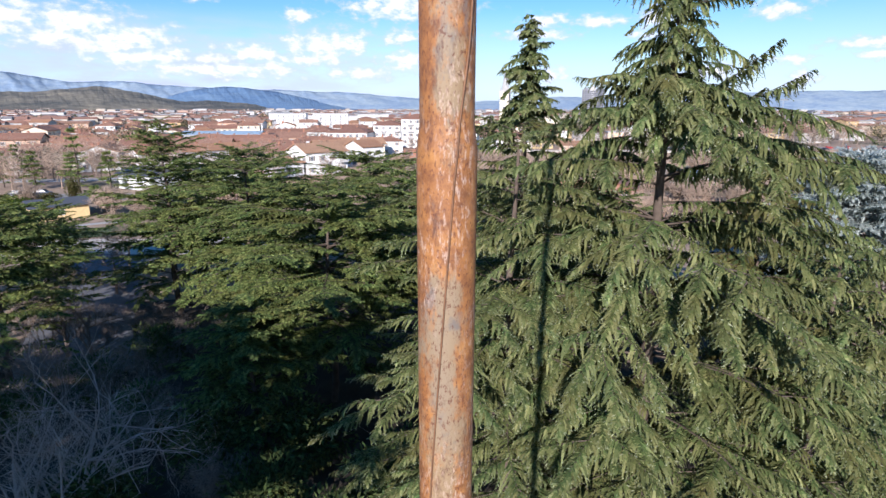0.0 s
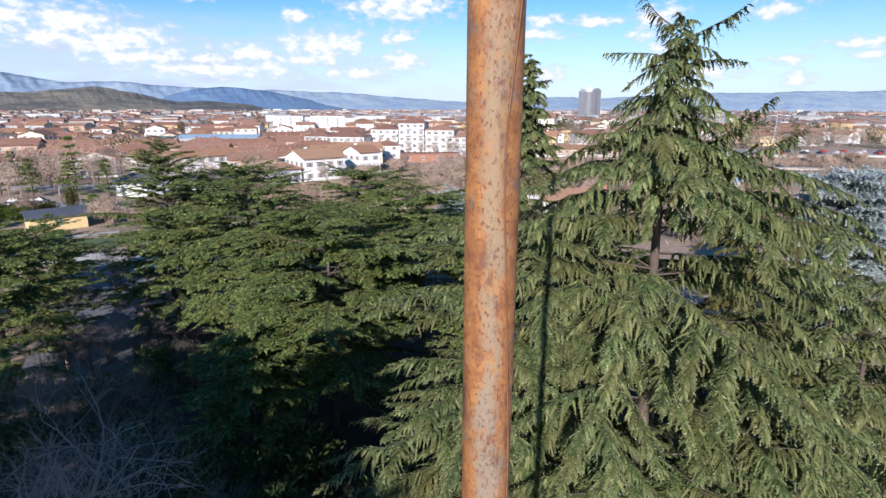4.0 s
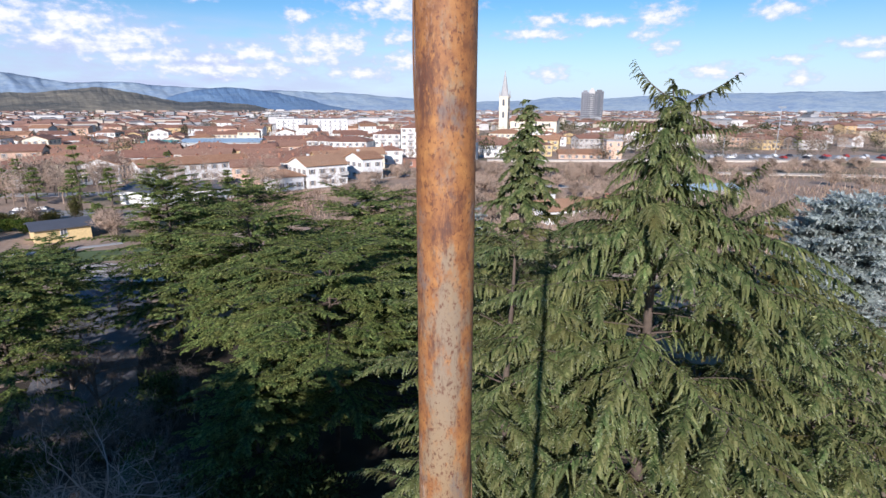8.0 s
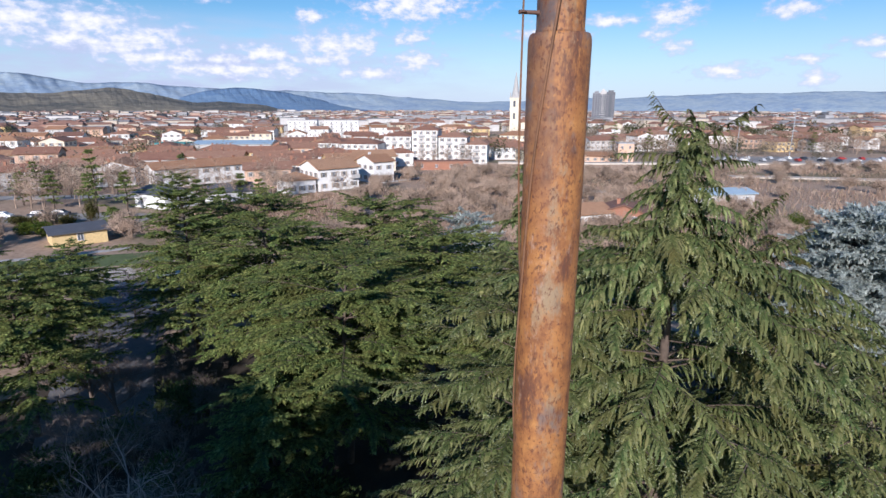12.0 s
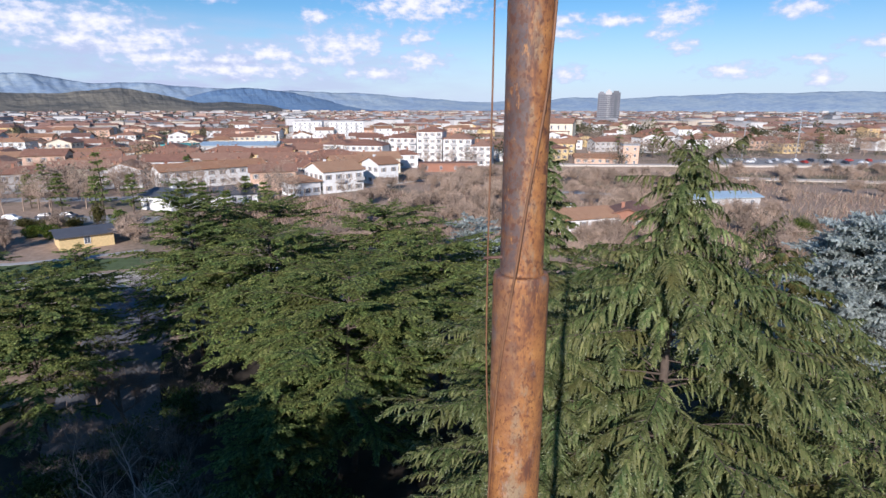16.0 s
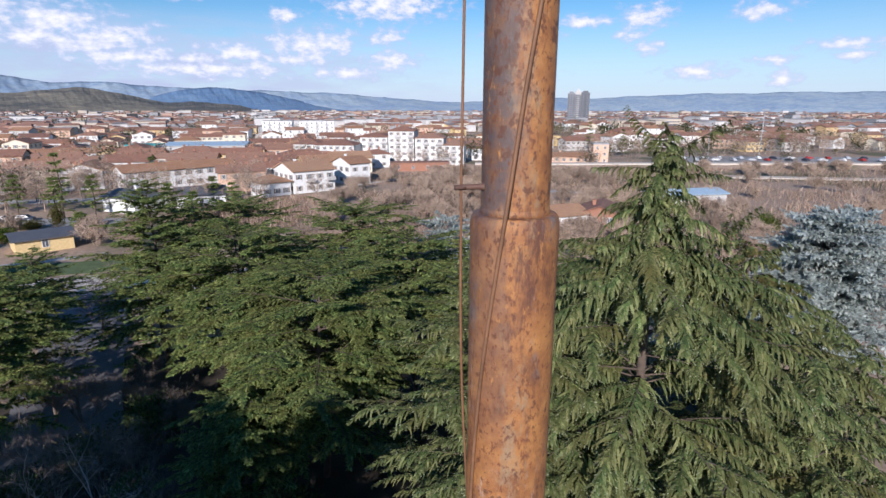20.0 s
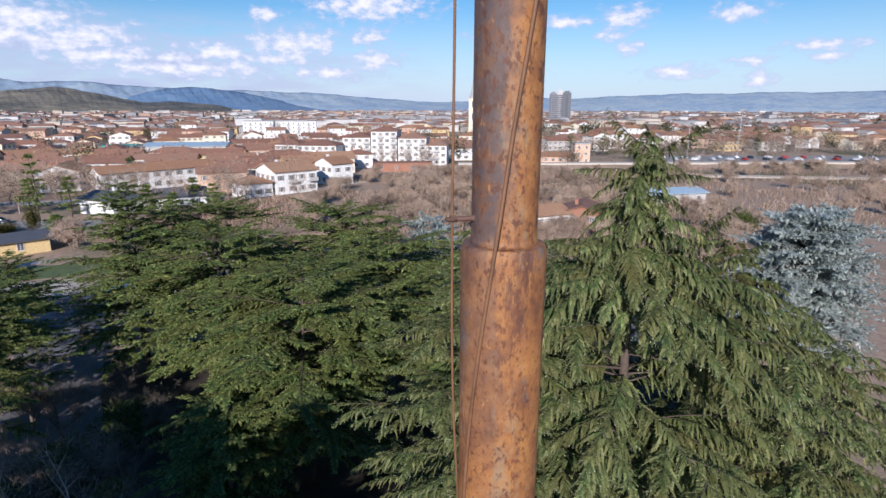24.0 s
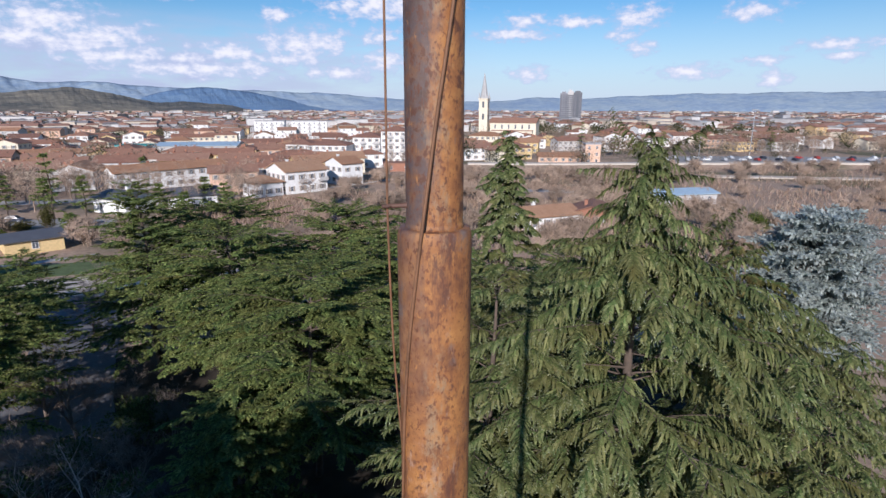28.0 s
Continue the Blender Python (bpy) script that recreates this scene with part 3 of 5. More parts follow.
def embankment():
    bm = bmesh.new()
    prof = [(-9, 0.0), (-3, 1.5), (3, 1.5), (8, 0.0)]
    xs = list(range(16, 330, 8))
    grid = [[bm.verts.new((x, 241.6 - (x - 56) * 0.006 + dy, z + (0.12 * math.sin(x * 0.4 + dy) if 0 < z else -0.05))) for dy, z in prof] for x in xs]
    for a, b in zip(grid, grid[1:]):
        for i in range(3):
            bm.faces.new((a[i], b[i], b[i + 1], a[i + 1]))
    return tagged(new("embankment", mesh_of("embankment", bm, GROUND)), "long brown grass embankment", "embankment", kind="structure")


embankment()


def ridge(name, label, crest, dist, depth, mat, seed, rough):
    """A range of hills: crest gives bearing and height in degrees, dist the metres to its crest."""
    rng = np.random.RandomState(seed)
    az = np.linspace(crest[0][0], crest[-1][0], 1100)
    el = np.interp(az, [c[0] for c in crest], [c[1] for c in crest])
    el = np.convolve(np.pad(el, 12, "edge"), np.ones(25) / 25, "valid")
    wob = sum(np.sin(az * f + rng.uniform(0, 6)) / f ** 0.8 for f in (0.9, 2.1, 4.3, 9.0, 17.0, 31.0, 53.0)) * rough
    crest_z = np.maximum(dist * np.tan(np.radians(el + wob)) + 25, 2)
    rows = []
    for k in range(13):
        share = min(1.0, k / 11) if k < 12 else 0.6
        r = dist - depth * (1 - k / 11) if k < 12 else dist + depth * 0.12
        fold = sum(np.sin(az * f + k * g + rng.uniform(0, 0.6)) / f ** 0.7 for f, g in ((1.3, 0.7), (3.1, 1.1), (7.0, 0.9), (15.0, 1.6)))
        z = crest_z * share ** 0.85 * (1 + (0.05 * fold if 0 < k < 11 else 0)) - (1 if k == 0 else 0)
        rows.append(np.stack([np.sin(np.radians(az)) * r, np.cos(np.radians(az)) * r, np.minimum(z, crest_z * (share + 0.12))], 1))
    v = np.concatenate(rows)
    m = len(az)
    i, j = np.meshgrid(np.arange(len(rows) - 1), np.arange(m - 1), indexing="ij")
    a = i * m + j
    f = np.stack([a, a + 1, a + m + 1, a + m], -1).reshape(-1, 4)
    return tagged(new(name, quads(name, v, f, [mat], smooth=True)), label, "hill", kind="structure")


ridge("backdrop", "distant mountain ridge tinted pale blue for haze", [(-75, 2.2), (-50, 2.8), (-37.3, 2.6), (-35.5, 2.4), (-33, 1.9), (-28.8, 2.1), (-25.3, 1.8), (-20.5, 1.5), (-15, 1.5), (-10, 1.35), (-4.6, 1.0), (-2.4, 0.75), (3, 0.5), (8, 0.6), (11, 1.0), (15.3, 0.8), (23, 1.2), (30, 1.28), (34.5, 1.32), (41, 1.3), (60, 1.8), (80, 1.5)], 4700, 700, HAZE_HILL_FAR, 3, 0.035)
ridge("blue_hills", "shaded hills below the far ridge, tinted blue for haze", [(-28.5, -0.4), (-26.5, 0.5), (-24, 1.35), (-21, 1.74), (-18.5, 1.66), (-16, 1.35), (-13.5, 0.75), (-10, 0.2), (-7.5, -0.35)], 4300, 500, HAZE_HILL_MID, 5, 0.03)
ridge("wooded_hill", "low brown wooded hill at the edge of town", [(-60, 0.9), (-44, 1.0), (-37.5, 1.1), (-35.3, 1.1), (-33, 1.3), (-31.2, 1.62), (-29.7, 1.55), (-27.2, 0.95), (-24.5, 0.35), (-22.5, 0.55), (-20, 0.3), (-18, 0.1), (-15, -0.5)], 3200, 700, HILL_NEAR, 9, 0.04)


# ---- trees ----
def conifer(name, label, x, y, height, radius, seed, needles, low=0.1, limbs=110, profile=((0, 1), (0.05, 1)), rise=(30, 0), tip=(10, -28), fall=(-30, -62), twig=0.12, wide=0.034,
            gap=0.12, dense=0.055, side=0.17, broad=1.0, tip_share=0.3, lean=(0, 0), leaders=(), core=0.045, spike=0.05, fork_gap=1.3, fork_len=0.5, top_limbs=0, tiers=0, tier_top=1.0, lift=0.8, sag_var=9, open_angle=(68, 30), splay=0.9, reach_var=(0.72, 1.12), category="conifer tree"):
    """A conifer whose arching limbs are fronds: a spine with branchlets to both sides, each set with short needle sprays.
    rise and tip: the limbs' tilt at the trunk and at their tips, at the top and at the foot of the crown; fall: the tilt of
    the branchlets' ends, likewise; leaders: height share, bearing, length, tilts, fall of single limbs."""
    rng = np.random.RandomState(seed)
    root = thing(name, label, category, pose(x, y, 0), "conifers of the grove")
    hs = np.linspace(0, 1, 26)
    axis = np.stack([lean[0] * hs ** 2 + 0.12 * np.sin(hs * 9 + seed), lean[1] * hs ** 2 + 0.12 * np.cos(hs * 7 + seed), hs * height - 0.1], 1)
    trunk_r = (0.012 * height + 0.06) * (1 - hs) ** 0.9 + 0.018
    lines, BV, BF, BK, RV, RF, RK = [np.c_[axis, trunk_r][:-2]], [], [], [], [], [], []
    count = [0, 0]

    def add_limb(start, phi, length, e0, e1, thick, sag, wander=0.35, forks=True, thin=1.0):
        n = 10
        s = np.linspace(0, 1, n)
        elev = np.radians(e0 + (e1 - e0) * s ** 1.2 + 4 * np.sin(s * 6 + rng.uniform(0, 6)))
        turn = phi + wander * np.sin(s * 3 + rng.uniform(0, 6)) * s
        d = np.stack([np.cos(elev) * np.cos(turn), np.cos(elev) * np.sin(turn), np.sin(elev)], 1)
        p = start + np.concatenate([np.zeros((1, 3)), np.cumsum(d[:-1] * length / (n - 1), 0)])
        lines.append(np.c_[p - [0, 0, 0.02], 0.75 * thick * (1 - 0.92 * s)])
        m = 2 * max(4, int(length / gap / thin))
        at = np.clip(0.10 + 0.90 * (np.arange(m) + rng.uniform(0, 1, m)) / m, 0, 1)
        pos = np.stack([np.interp(at, s, p[:, k]) for k in range(3)], 1)
        el, tu = np.interp(at, s, elev), np.interp(at, s, turn)
        sign = np.where(np.arange(m) % 2 == 0, -1.0, 1.0)
        psi = tu + sign * np.radians(open_angle[0] + (open_angle[1] - open_angle[0]) * at + rng.normal(0, 14, m))
        most = broad * min(1.15, side * length + 0.30)
        l2 = most * (0.4 + 0.6 * np.minimum(1, at / 0.3)) * (1.02 - at) ** 0.55 * rng.uniform(0.4, 1.3, m) + 0.10
        p0, p1 = 0.6 * el + np.radians(rng.normal(0, 7, m)), np.radians(sag + rng.normal(0, sag_var, m))
        c = [pos]
        for k in range(3):
            pk = p0 + (p1 - p0) * ((k + 0.7) / 3) ** 0.7
            c.append(c[-1] + np.stack([np.cos(pk) * np.cos(psi), np.cos(pk) * np.sin(psi), np.sin(pk)], 1) * (l2 / 3)[:, None])
        c = np.stack(c, 1)
        across = np.stack([-np.sin(psi), np.cos(psi), rng.normal(0, 0.25, m)], 1)
        half = core * np.array([0.6, 1.0, 0.8, 0.12]) * rng.uniform(0.7, 1.2, (m, 4))
        rib = np.stack([c - across[:, None] * half[..., None], c + across[:, None] * half[..., None]], 2)
        RV.append(rib.reshape(-1, 3))
        q = (np.arange(m)[:, None] * 8 + np.arange(3)[None] * 2)[..., None] + np.array([0, 1, 3, 2])
        RF.append(q.reshape(-1, 4) + count[0])
        # Branchlet roots take the darker needles: crown shade put into the colour.
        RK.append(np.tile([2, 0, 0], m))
        count[0] += m * 8
        cnt = np.maximum(3, (l2 / dense).astype(int))
        idx = np.repeat(np.arange(m), cnt)
        order = np.arange(len(idx)) - np.repeat(np.cumsum(cnt) - cnt, cnt)
        u = np.clip((order + rng.uniform(0.2, 1.0, len(idx))) / cnt[idx], 0, 1) * 2.999
        k = u.astype(int)
        f = (u - k)[:, None]
        base = c[idx, k] * (1 - f) + c[idx, k + 1] * f
        tan = c[idx, k + 1] - c[idx, k]
        tan /= np.linalg.norm(tan, axis=1, keepdims=True)
        flip = np.where(order % 2 == 0, -1.0, 1.0) * rng.uniform(0.45, 1.1, len(idx)) * splay
        w = tan + across[idx] * flip[:, None]
        w[:, 2] += rng.normal(0.0, 0.22, len(idx))
        w /= np.linalg.norm(w, axis=1, keepdims=True)
        v, fc = blades(base, w, twig * rng.uniform(0.7, 1.3, len(idx)) * (1.1 - 0.15 * u), np.full(len(idx), wide) * rng.uniform(0.75, 1.25, len(idx)), rng, 1, 0.8)
        BV.append(v), BF.append(fc + count[1])
        count[1] += len(v)
        outer = 0.35 * at[idx] + 0.65 * u / 3
        BK.append((rng.uniform(size=len(idx)) < tip_share * outer ** 2 * 2).astype(np.int32))
        if forks and length > 1.6:
            for j in range(int(length / fork_gap)):
                s0 = 0.2 + 0.6 * (j + rng.uniform(0.1, 0.9)) / max(1, int(length / fork_gap))
                k0 = int(s0 * (n - 1))
                way = turn[k0] + (1 if j % 2 else -1) * math.radians(rng.uniform(30, 58))
                add_limb(p[k0], way, length * fork_len * rng.uniform(0.75, 1.15) * (1.15 - 0.9 * s0), math.degrees(elev[k0]) * 0.7 + rng.normal(0, 5), e1 - 5 + rng.normal(0, 6), thick * 0.45, sag, 0.25, False)

    for i in range(limbs):
        q = (i + rng.uniform(0, 1)) / limbs                     # 0 at the foot of the crown, 1 at the top
        q = q ** lift
        if tiers and q < tier_top:
            q = min(0.99, max(0.005, (math.floor(q * tiers) + 0.5 + rng.normal(0, 0.13)) / tiers))
        h = low + (1 - low) * (0.985 * q)
        reach = max(0.35, radius * np.interp(1 - q, *profile) * rng.uniform(*reach_var))
        k = 1 - q
        e0 = rise[0] + (rise[1] - rise[0]) * k + rng.normal(0, 6)
        e1 = tip[0] + (tip[1] - tip[0]) * k + rng.normal(0, 7)
        start = np.array([np.interp(h, hs, axis[:, c]) for c in range(3)])
        add_limb(start, i * 2.39996 + rng.normal(0, 0.25), reach, e0, e1, 0.012 + 0.008 * reach, fall[0] + (fall[1] - fall[0]) * k)
    for i in range(top_limbs):                                  # short pendulous limbs that clothe the spire
        q = 0.76 + 0.21 * (i + rng.uniform(0, 1)) / top_limbs
        start = np.array([np.interp(low + (1 - low) * q, hs, axis[:, c]) for c in range(3)])
        add_limb(start, i * 2.39996 + rng.normal(0, 0.4), radius * np.interp(1 - q, *profile) * rng.uniform(0.6, 1.5), rng.normal(4, 14), rng.normal(-62, 9), 0.015, fall[0] - 6, 0.4, False)
    for h, phi, length, e0, e1, sag, thin in leaders:
        start = np.array([np.interp(h, hs, axis[:, c]) for c in range(3)])
        add_limb(start, math.radians(phi), length, e0, e1, 0.045, sag, 0.1, thin <= 1, thin)
    if spike:
        add_limb(axis[-3], rng.uniform(0, 6), height * spike, 85, 60, 0.02, fall[0], 0.3, False, 1.5)
    v, f = tubes(lines[:1], 10)
    part("trunk", quads("trunk", v, f, [BARK], smooth=True), root, "grey-brown conifer trunk")
    v, f = tubes(lines[1:], 3)
    tagged(part("branchwork", quads("branchwork", v, f, [BARK], smooth=True), root), kind="stuff")
    v, f = np.concatenate(RV + BV), np.concatenate(RF + [b + count[0] for b in BF])
    k = np.concatenate(RK + BK)
    tagged(part("crown", quads("crown", v, f, needles, k), root), kind="stuff")
    return root


SPIRE = ((0, 0.05, 0.10, 0.16, 0.20, 0.23, 0.28, 0.36, 0.5, 0.75, 1), (0.05, 0.11, 0.16, 0.24, 0.34, 0.56, 0.78, 0.9, 1.0, 1.0, 0.9))
SLIM = ((0, 0.06, 0.14, 0.25, 0.4, 1), (0.09, 0.22, 0.36, 0.5, 0.8, 1.0))
CONE = ((0, 0.1, 0.25, 0.5, 1), (0.06, 0.24, 0.46, 0.8, 1.0))
TABLE = ((0, 0.05, 0.12, 0.25, 0.6, 1), (0.30, 0.55, 0.78, 0.95, 1.0, 0.9))
ROUND = ((0, 0.08, 0.2, 0.45, 0.8, 1), (0.2, 0.45, 0.72, 0.95, 1.0, 0.85))
DEO = dict(needles=[DEODAR, DEODAR_TIP, SHADE_NEEDLES], tip_share=0.42, rise=(20, 6), tip=(-38, -36), fall=(-64, -50), side=0.17, fork_gap=1.5, fork_len=0.56, sag_var=13)
CED = dict(needles=[CEDAR, CEDAR_TIP, SHADE_NEEDLES], rise=(16, 3), tip=(2, -14), fall=(-12, -30), twig=0.16, wide=0.05, side=0.13, gap=0.16, dense=0.085, core=0.07, fork_gap=0.85, fork_len=0.45, broad=0.85, profile=TABLE, spike=0, tiers=8, lift=0.6, open_angle=(60, 28))
FARC = dict(CED, twig=0.24, wide=0.085, gap=0.24, dense=0.15, core=0.11, fork_gap=1.1)
SILVER = dict(FARC, needles=[BLUE, BLUE, BLUE_SHADE], rise=(28, 4), tip=(2, -12), fall=(0, -18), sag_var=40, splay=1.5, profile=((0, 0.06, 0.15, 0.35, 0.7, 1), (0.35, 0.58, 0.78, 0.95, 1.0, 0.85)), tiers=0, reach_var=(0.6, 1.08), dense=0.10, twig=0.17, wide=0.085, core=0.12, side=0.2, broad=1.1, fork_gap=0.9)
HIDE = dict(FARC, fork_gap=9, twig=0.9, wide=0.5, gap=0.45, dense=0.35, core=0.5, side=0.25, profile=ROUND, tiers=0)
# the great deodar and its neighbours
conifer("deodar_cedar", "tall green deodar cedar with long drooping fronds", 7.6, 18.9, 25.3, 8.8, 11, limbs=96, lift=0.62, top_limbs=60, profile=SPIRE, tiers=9, tier_top=0.66,
        leaders=[(0.965, 168, 1.9, 36, 58, -62, 1.15), (0.95, 8, 2.7, 28, 32, -64, 1.15), (0.93, 186, 2.5, 14, -8, -68, 1.05), (0.925, 348, 2.1, 10, -12, -66, 1.05), (0.965, 75, 1.3, 45, 25, -60, 1.15), (0.945, 260, 1.5, 25, -10, -66, 1.05),
                 (0.79, 4, 4.3, 32, 38, -68, 0.7), (0.77, 345, 4.6, 24, 26, -66, 0.8), (0.83, 190, 3.0, 12, -14, -68, 0.8), (0.79, 205, 3.8, 14, -16, -68, 0.8), (0.81, 175, 3.2, 20, 4, -68, 0.8)], **DEO)
conifer("deodar_cedar", "slender green deodar cedar top with ragged limbs", 4.2, 28.6, 24.9, 4.0, 23, limbs=120, top_limbs=50, reach_var=(0.45, 1.3), profile=SLIM, lean=(0.2, 0), **dict(DEO, rise=(18, 0), tip=(-14, -28), fall=(-48, -55), wide=0.07, gap=0.15, dense=0.08, core=0.10, twig=0.18))
conifer("deodar_cedar", "young deodar cedar with pale shelf-like fronds", 2.6, 19.6, 20.4, 7.4, 37, limbs=66, profile=ROUND, **dict(DEO, tiers=10, tip_share=0.65, rise=(16, 2), tip=(-12, -24), fall=(-42, -50), side=0.13, open_angle=(60, 28)))
conifer("deodar_cedar", "green deodar cedar with drooping fronds", 13.8, 18.2, 16.0, 6.6, 41, limbs=56, profile=ROUND, **dict(DEO, wide=0.045, gap=0.16, dense=0.08, twig=0.15))
conifer("deodar_cedar", "green deodar cedar with drooping fronds", 21.0, 25.0, 14.4, 7.0, 42, limbs=56, profile=ROUND, **dict(DEO, wide=0.06, gap=0.2, dense=0.1, twig=0.18, core=0.07))
conifer("deodar_cedar", "green deodar cedar with drooping fronds", 24.0, 33.0, 13.2, 6.5, 44, limbs=56, profile=ROUND, **dict(DEO, wide=0.075, gap=0.22, dense=0.11, twig=0.2, core=0.09))
conifer("deodar_cedar", "olive-brown conifer behind the deodar", 22.0, 37.0, 17.0, 6.0, 43, limbs=65, profile=ROUND, **dict(DEO, needles=[OLIVE, OLIVE, SHADE_NEEDLES], wide=0.085, gap=0.25, dense=0.13, twig=0.22, core=0.11))
# the broad cedars
for k, (x, y, h, r) in enumerate([(-7.5, 35.0, 15.6, 9.5), (-16.5, 46.0, 16.0, 9.5), (-1.5, 46.0, 15.2, 9.5), (-21.0, 60.0, 16.2, 9.0), (-8.0, 60.0, 15.2, 9.5), (4.5, 37.0, 15.0, 8.0), (-11.0, 29.5, 9.5, 5.0), (13.0, 46.0, 13.5, 8.0)]):
    conifer("cedar", "broad dark green cedar with layered shelves", x, y, h, r, 50 + k, limbs=58 if k else 70, low=0.16, **(FARC if y > 40 else CED))
conifer("cedar", "narrow green conifer with a pointed top", -26.2, 52.0, 19.2, 9.5, 71, limbs=100, **dict(FARC, profile=((0, 0.06, 0.15, 0.3, 0.6, 1), (0.1, 0.28, 0.42, 0.58, 0.85, 1.0)), rise=(30, 4), spike=0.08, tiers=0))
conifer("cedar", "dark green conifer at the edge of the lane", -32.5, 38.0, 14.0, 7.0, 73, limbs=75, **FARC)
conifer("cedar", "dark green conifer at the edge of the lane", -50.0, 50.0, 12.5, 8.0, 74, limbs=65, **FARC)
conifer("cedar", "dark green conifer at the edge of the lane", -29.5, 66.0, 12.0, 5.0, 75, limbs=60, **dict(FARC, profile=ROUND))
conifer("cedar", "dark green conifer at the edge of the lane", -37.5, 49.0, 11.0, 6.0, 77, limbs=60, **FARC)
conifer("cedar", "dark green conifer at the edge of the lane", -33.0, 66.0, 9.0, 5.5, 78, limbs=50, **dict(FARC, profile=ROUND))
conifer("cedar", "dark green conifer at the edge of the lane", -45.0, 62.0, 10.0, 6.0, 79, limbs=55, **dict(FARC, profile=ROUND))
conifer("cedar", "dark green conifer beyond the lane", -70.0, 72.0, 9.0, 6.0, 76, limbs=55, **FARC)
conifer("blue_cedar", "silvery blue atlas cedar", 37.0, 49.0, 16.2, 8.0, 81, limbs=165, **SILVER)
conifer("blue_cedar", "silvery blue atlas cedar", 2.0, 74.0, 11.0, 6.0, 83, limbs=50, **SILVER)
# unseen rows behind the path, added to shade the lower part of the grove
for k, (x, h) in enumerate([(-20.2, 26.0), (-24.5, 25.5), (-28.5, 25.0), (-36.0, 26.0), (-44.0, 25.0), (-52.0, 24.0)]):
    conifer("cedar", "unseen conifer added behind the mast to cast shade", x, -9.0 + 2 * (k % 2), h, 6.0, 91 + k, limbs=60, **HIDE)
for k, (x, h) in enumerate([(-20.8, 27.5), (-24.5, 28.0), (-28.0, 29.0), (-33.0, 29.0), (-41.0, 28.0)]):
    conifer("cedar", "unseen conifer added behind the mast to cast shade", x, -17.0, h, 6.0, 191 + k, limbs=60, **HIDE)
# added out of view: its high crown shades the cedars, light passes below
conifer("stone_pine", "unseen high-crowned pine added behind the mast to cast shade", -12.8, -9.5, 25.6, 5.0, 99, low=0.66, limbs=70, **HIDE)


def bare_tree(name, label, at, height, seed, mat, levels=4, stems=1, spread=0.75, group="bare trees", thick=0.018, kids=(4, 3, 3, 3), category="tree", fuzz=0, fine=(0.5, 0.05), fuzz_mat=None, n=5, sides=4, gnarl=0.10):
    rng = np.random.RandomState(seed)
    lines, tips = [], []

    def grow(p, d, length, r, level):
        pts = [np.r_[p, r]]
        for i in range(1, n):
            d = d + rng.normal(0, gnarl, 3) + [0, 0, 0.03]
            d /= np.linalg.norm(d)
            p = p + d * length / (n - 1)
            pts.append(np.r_[p, r * (1 - 0.55 * i / (n - 1))])
        lines.append(np.array(pts))
        if level >= levels:
            return
        for _ in range(kids[min(level, len(kids) - 1)]):
            q = pts[rng.randint(1, n)]
            dd = d * 0.6 + rng.normal(0, spread * 0.55, 3) + [0, 0, 0.18]
            dd /= np.linalg.norm(dd)
            grow(q[:3].copy(), dd, length * rng.uniform(0.5, 0.78), q[3] * 0.62, level + 1)

    for _ in range(stems):
        d = np.array([rng.normal(0, 0.25 if stems > 1 else 0.05), rng.normal(0, 0.25 if stems > 1 else 0.05), 1.0])
        grow(np.array([rng.normal(0, 0.3) if stems > 1 else 0, rng.normal(0, 0.3) if stems > 1 else 0, -0.05]), d / np.linalg.norm(d), height * 0.42, height * thick, 0)
    root = thing(name, label, category, at, group)
    v, f = tubes(lines[:1], 7)
    part("trunk", quads("trunk", v, f, [mat], smooth=True), root)
    v, f = tubes(lines[1:], sides)
    tagged(part("branchwork", quads("branchwork", v, f, [mat], smooth=True), root), kind="stuff")
    if fuzz:
        outer = np.concatenate([ln[1:] for ln in lines[stems:]])
        outer = np.repeat(outer, fuzz, 0)
        way = rng.normal(0, 1, (len(outer), 3)) + [0, 0, 0.5]
        v, f = blades(outer[:, :3], way / np.linalg.norm(way, axis=1, keepdims=True), np.full(len(outer), fine[0]), np.full(len(outer), fine[1]), rng, 1)
        tagged(part("twig_haze", quads("twig_haze", v, f, [fuzz_mat or mat]), root), kind="stuff")
    return root


bare_tree("bare_tree", "leafless tree with pale grey twigs", pose(-8.8, 12.9, 0), 9.0, 5, TWIG, levels=5, stems=4, kids=(6, 5, 5, 3, 2), spread=1.25, thick=0.011, gnarl=0.22, sides=3)
bare_tree("bare_tree", "leafless tree with pale grey twigs", pose(-17.2, 21.5, 0, 0, 0, 50), 13.0, 6, TWIG, levels=5, stems=2, kids=(8, 6, 5, 3, 2), spread=1.1, thick=0.014, gnarl=0.2, sides=3)
bare_tree("bare_tree", "leafless tree beside the lane, bark darkened for shade", pose(-28.0, 41.0, 0, 0, 0, 50), 10.0, 8, SHADYTWIG, levels=5, kids=(5, 4, 4, 3, 2), spread=0.95, fuzz=1, fine=(0.4, 0.02))
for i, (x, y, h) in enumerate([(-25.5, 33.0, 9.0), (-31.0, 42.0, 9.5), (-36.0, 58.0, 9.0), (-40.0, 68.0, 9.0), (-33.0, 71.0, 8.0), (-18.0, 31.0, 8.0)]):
    bare_tree("bare_tree", "leafless tree with bark darkened for the grove's shade", pose(x, y, 0, 0, 0, 60 * i), h, 20 + i, SHADYTWIG, levels=4, kids=(6, 5, 4, 3), spread=0.95, sides=3, fuzz=1, fine=(0.5, 0.025))
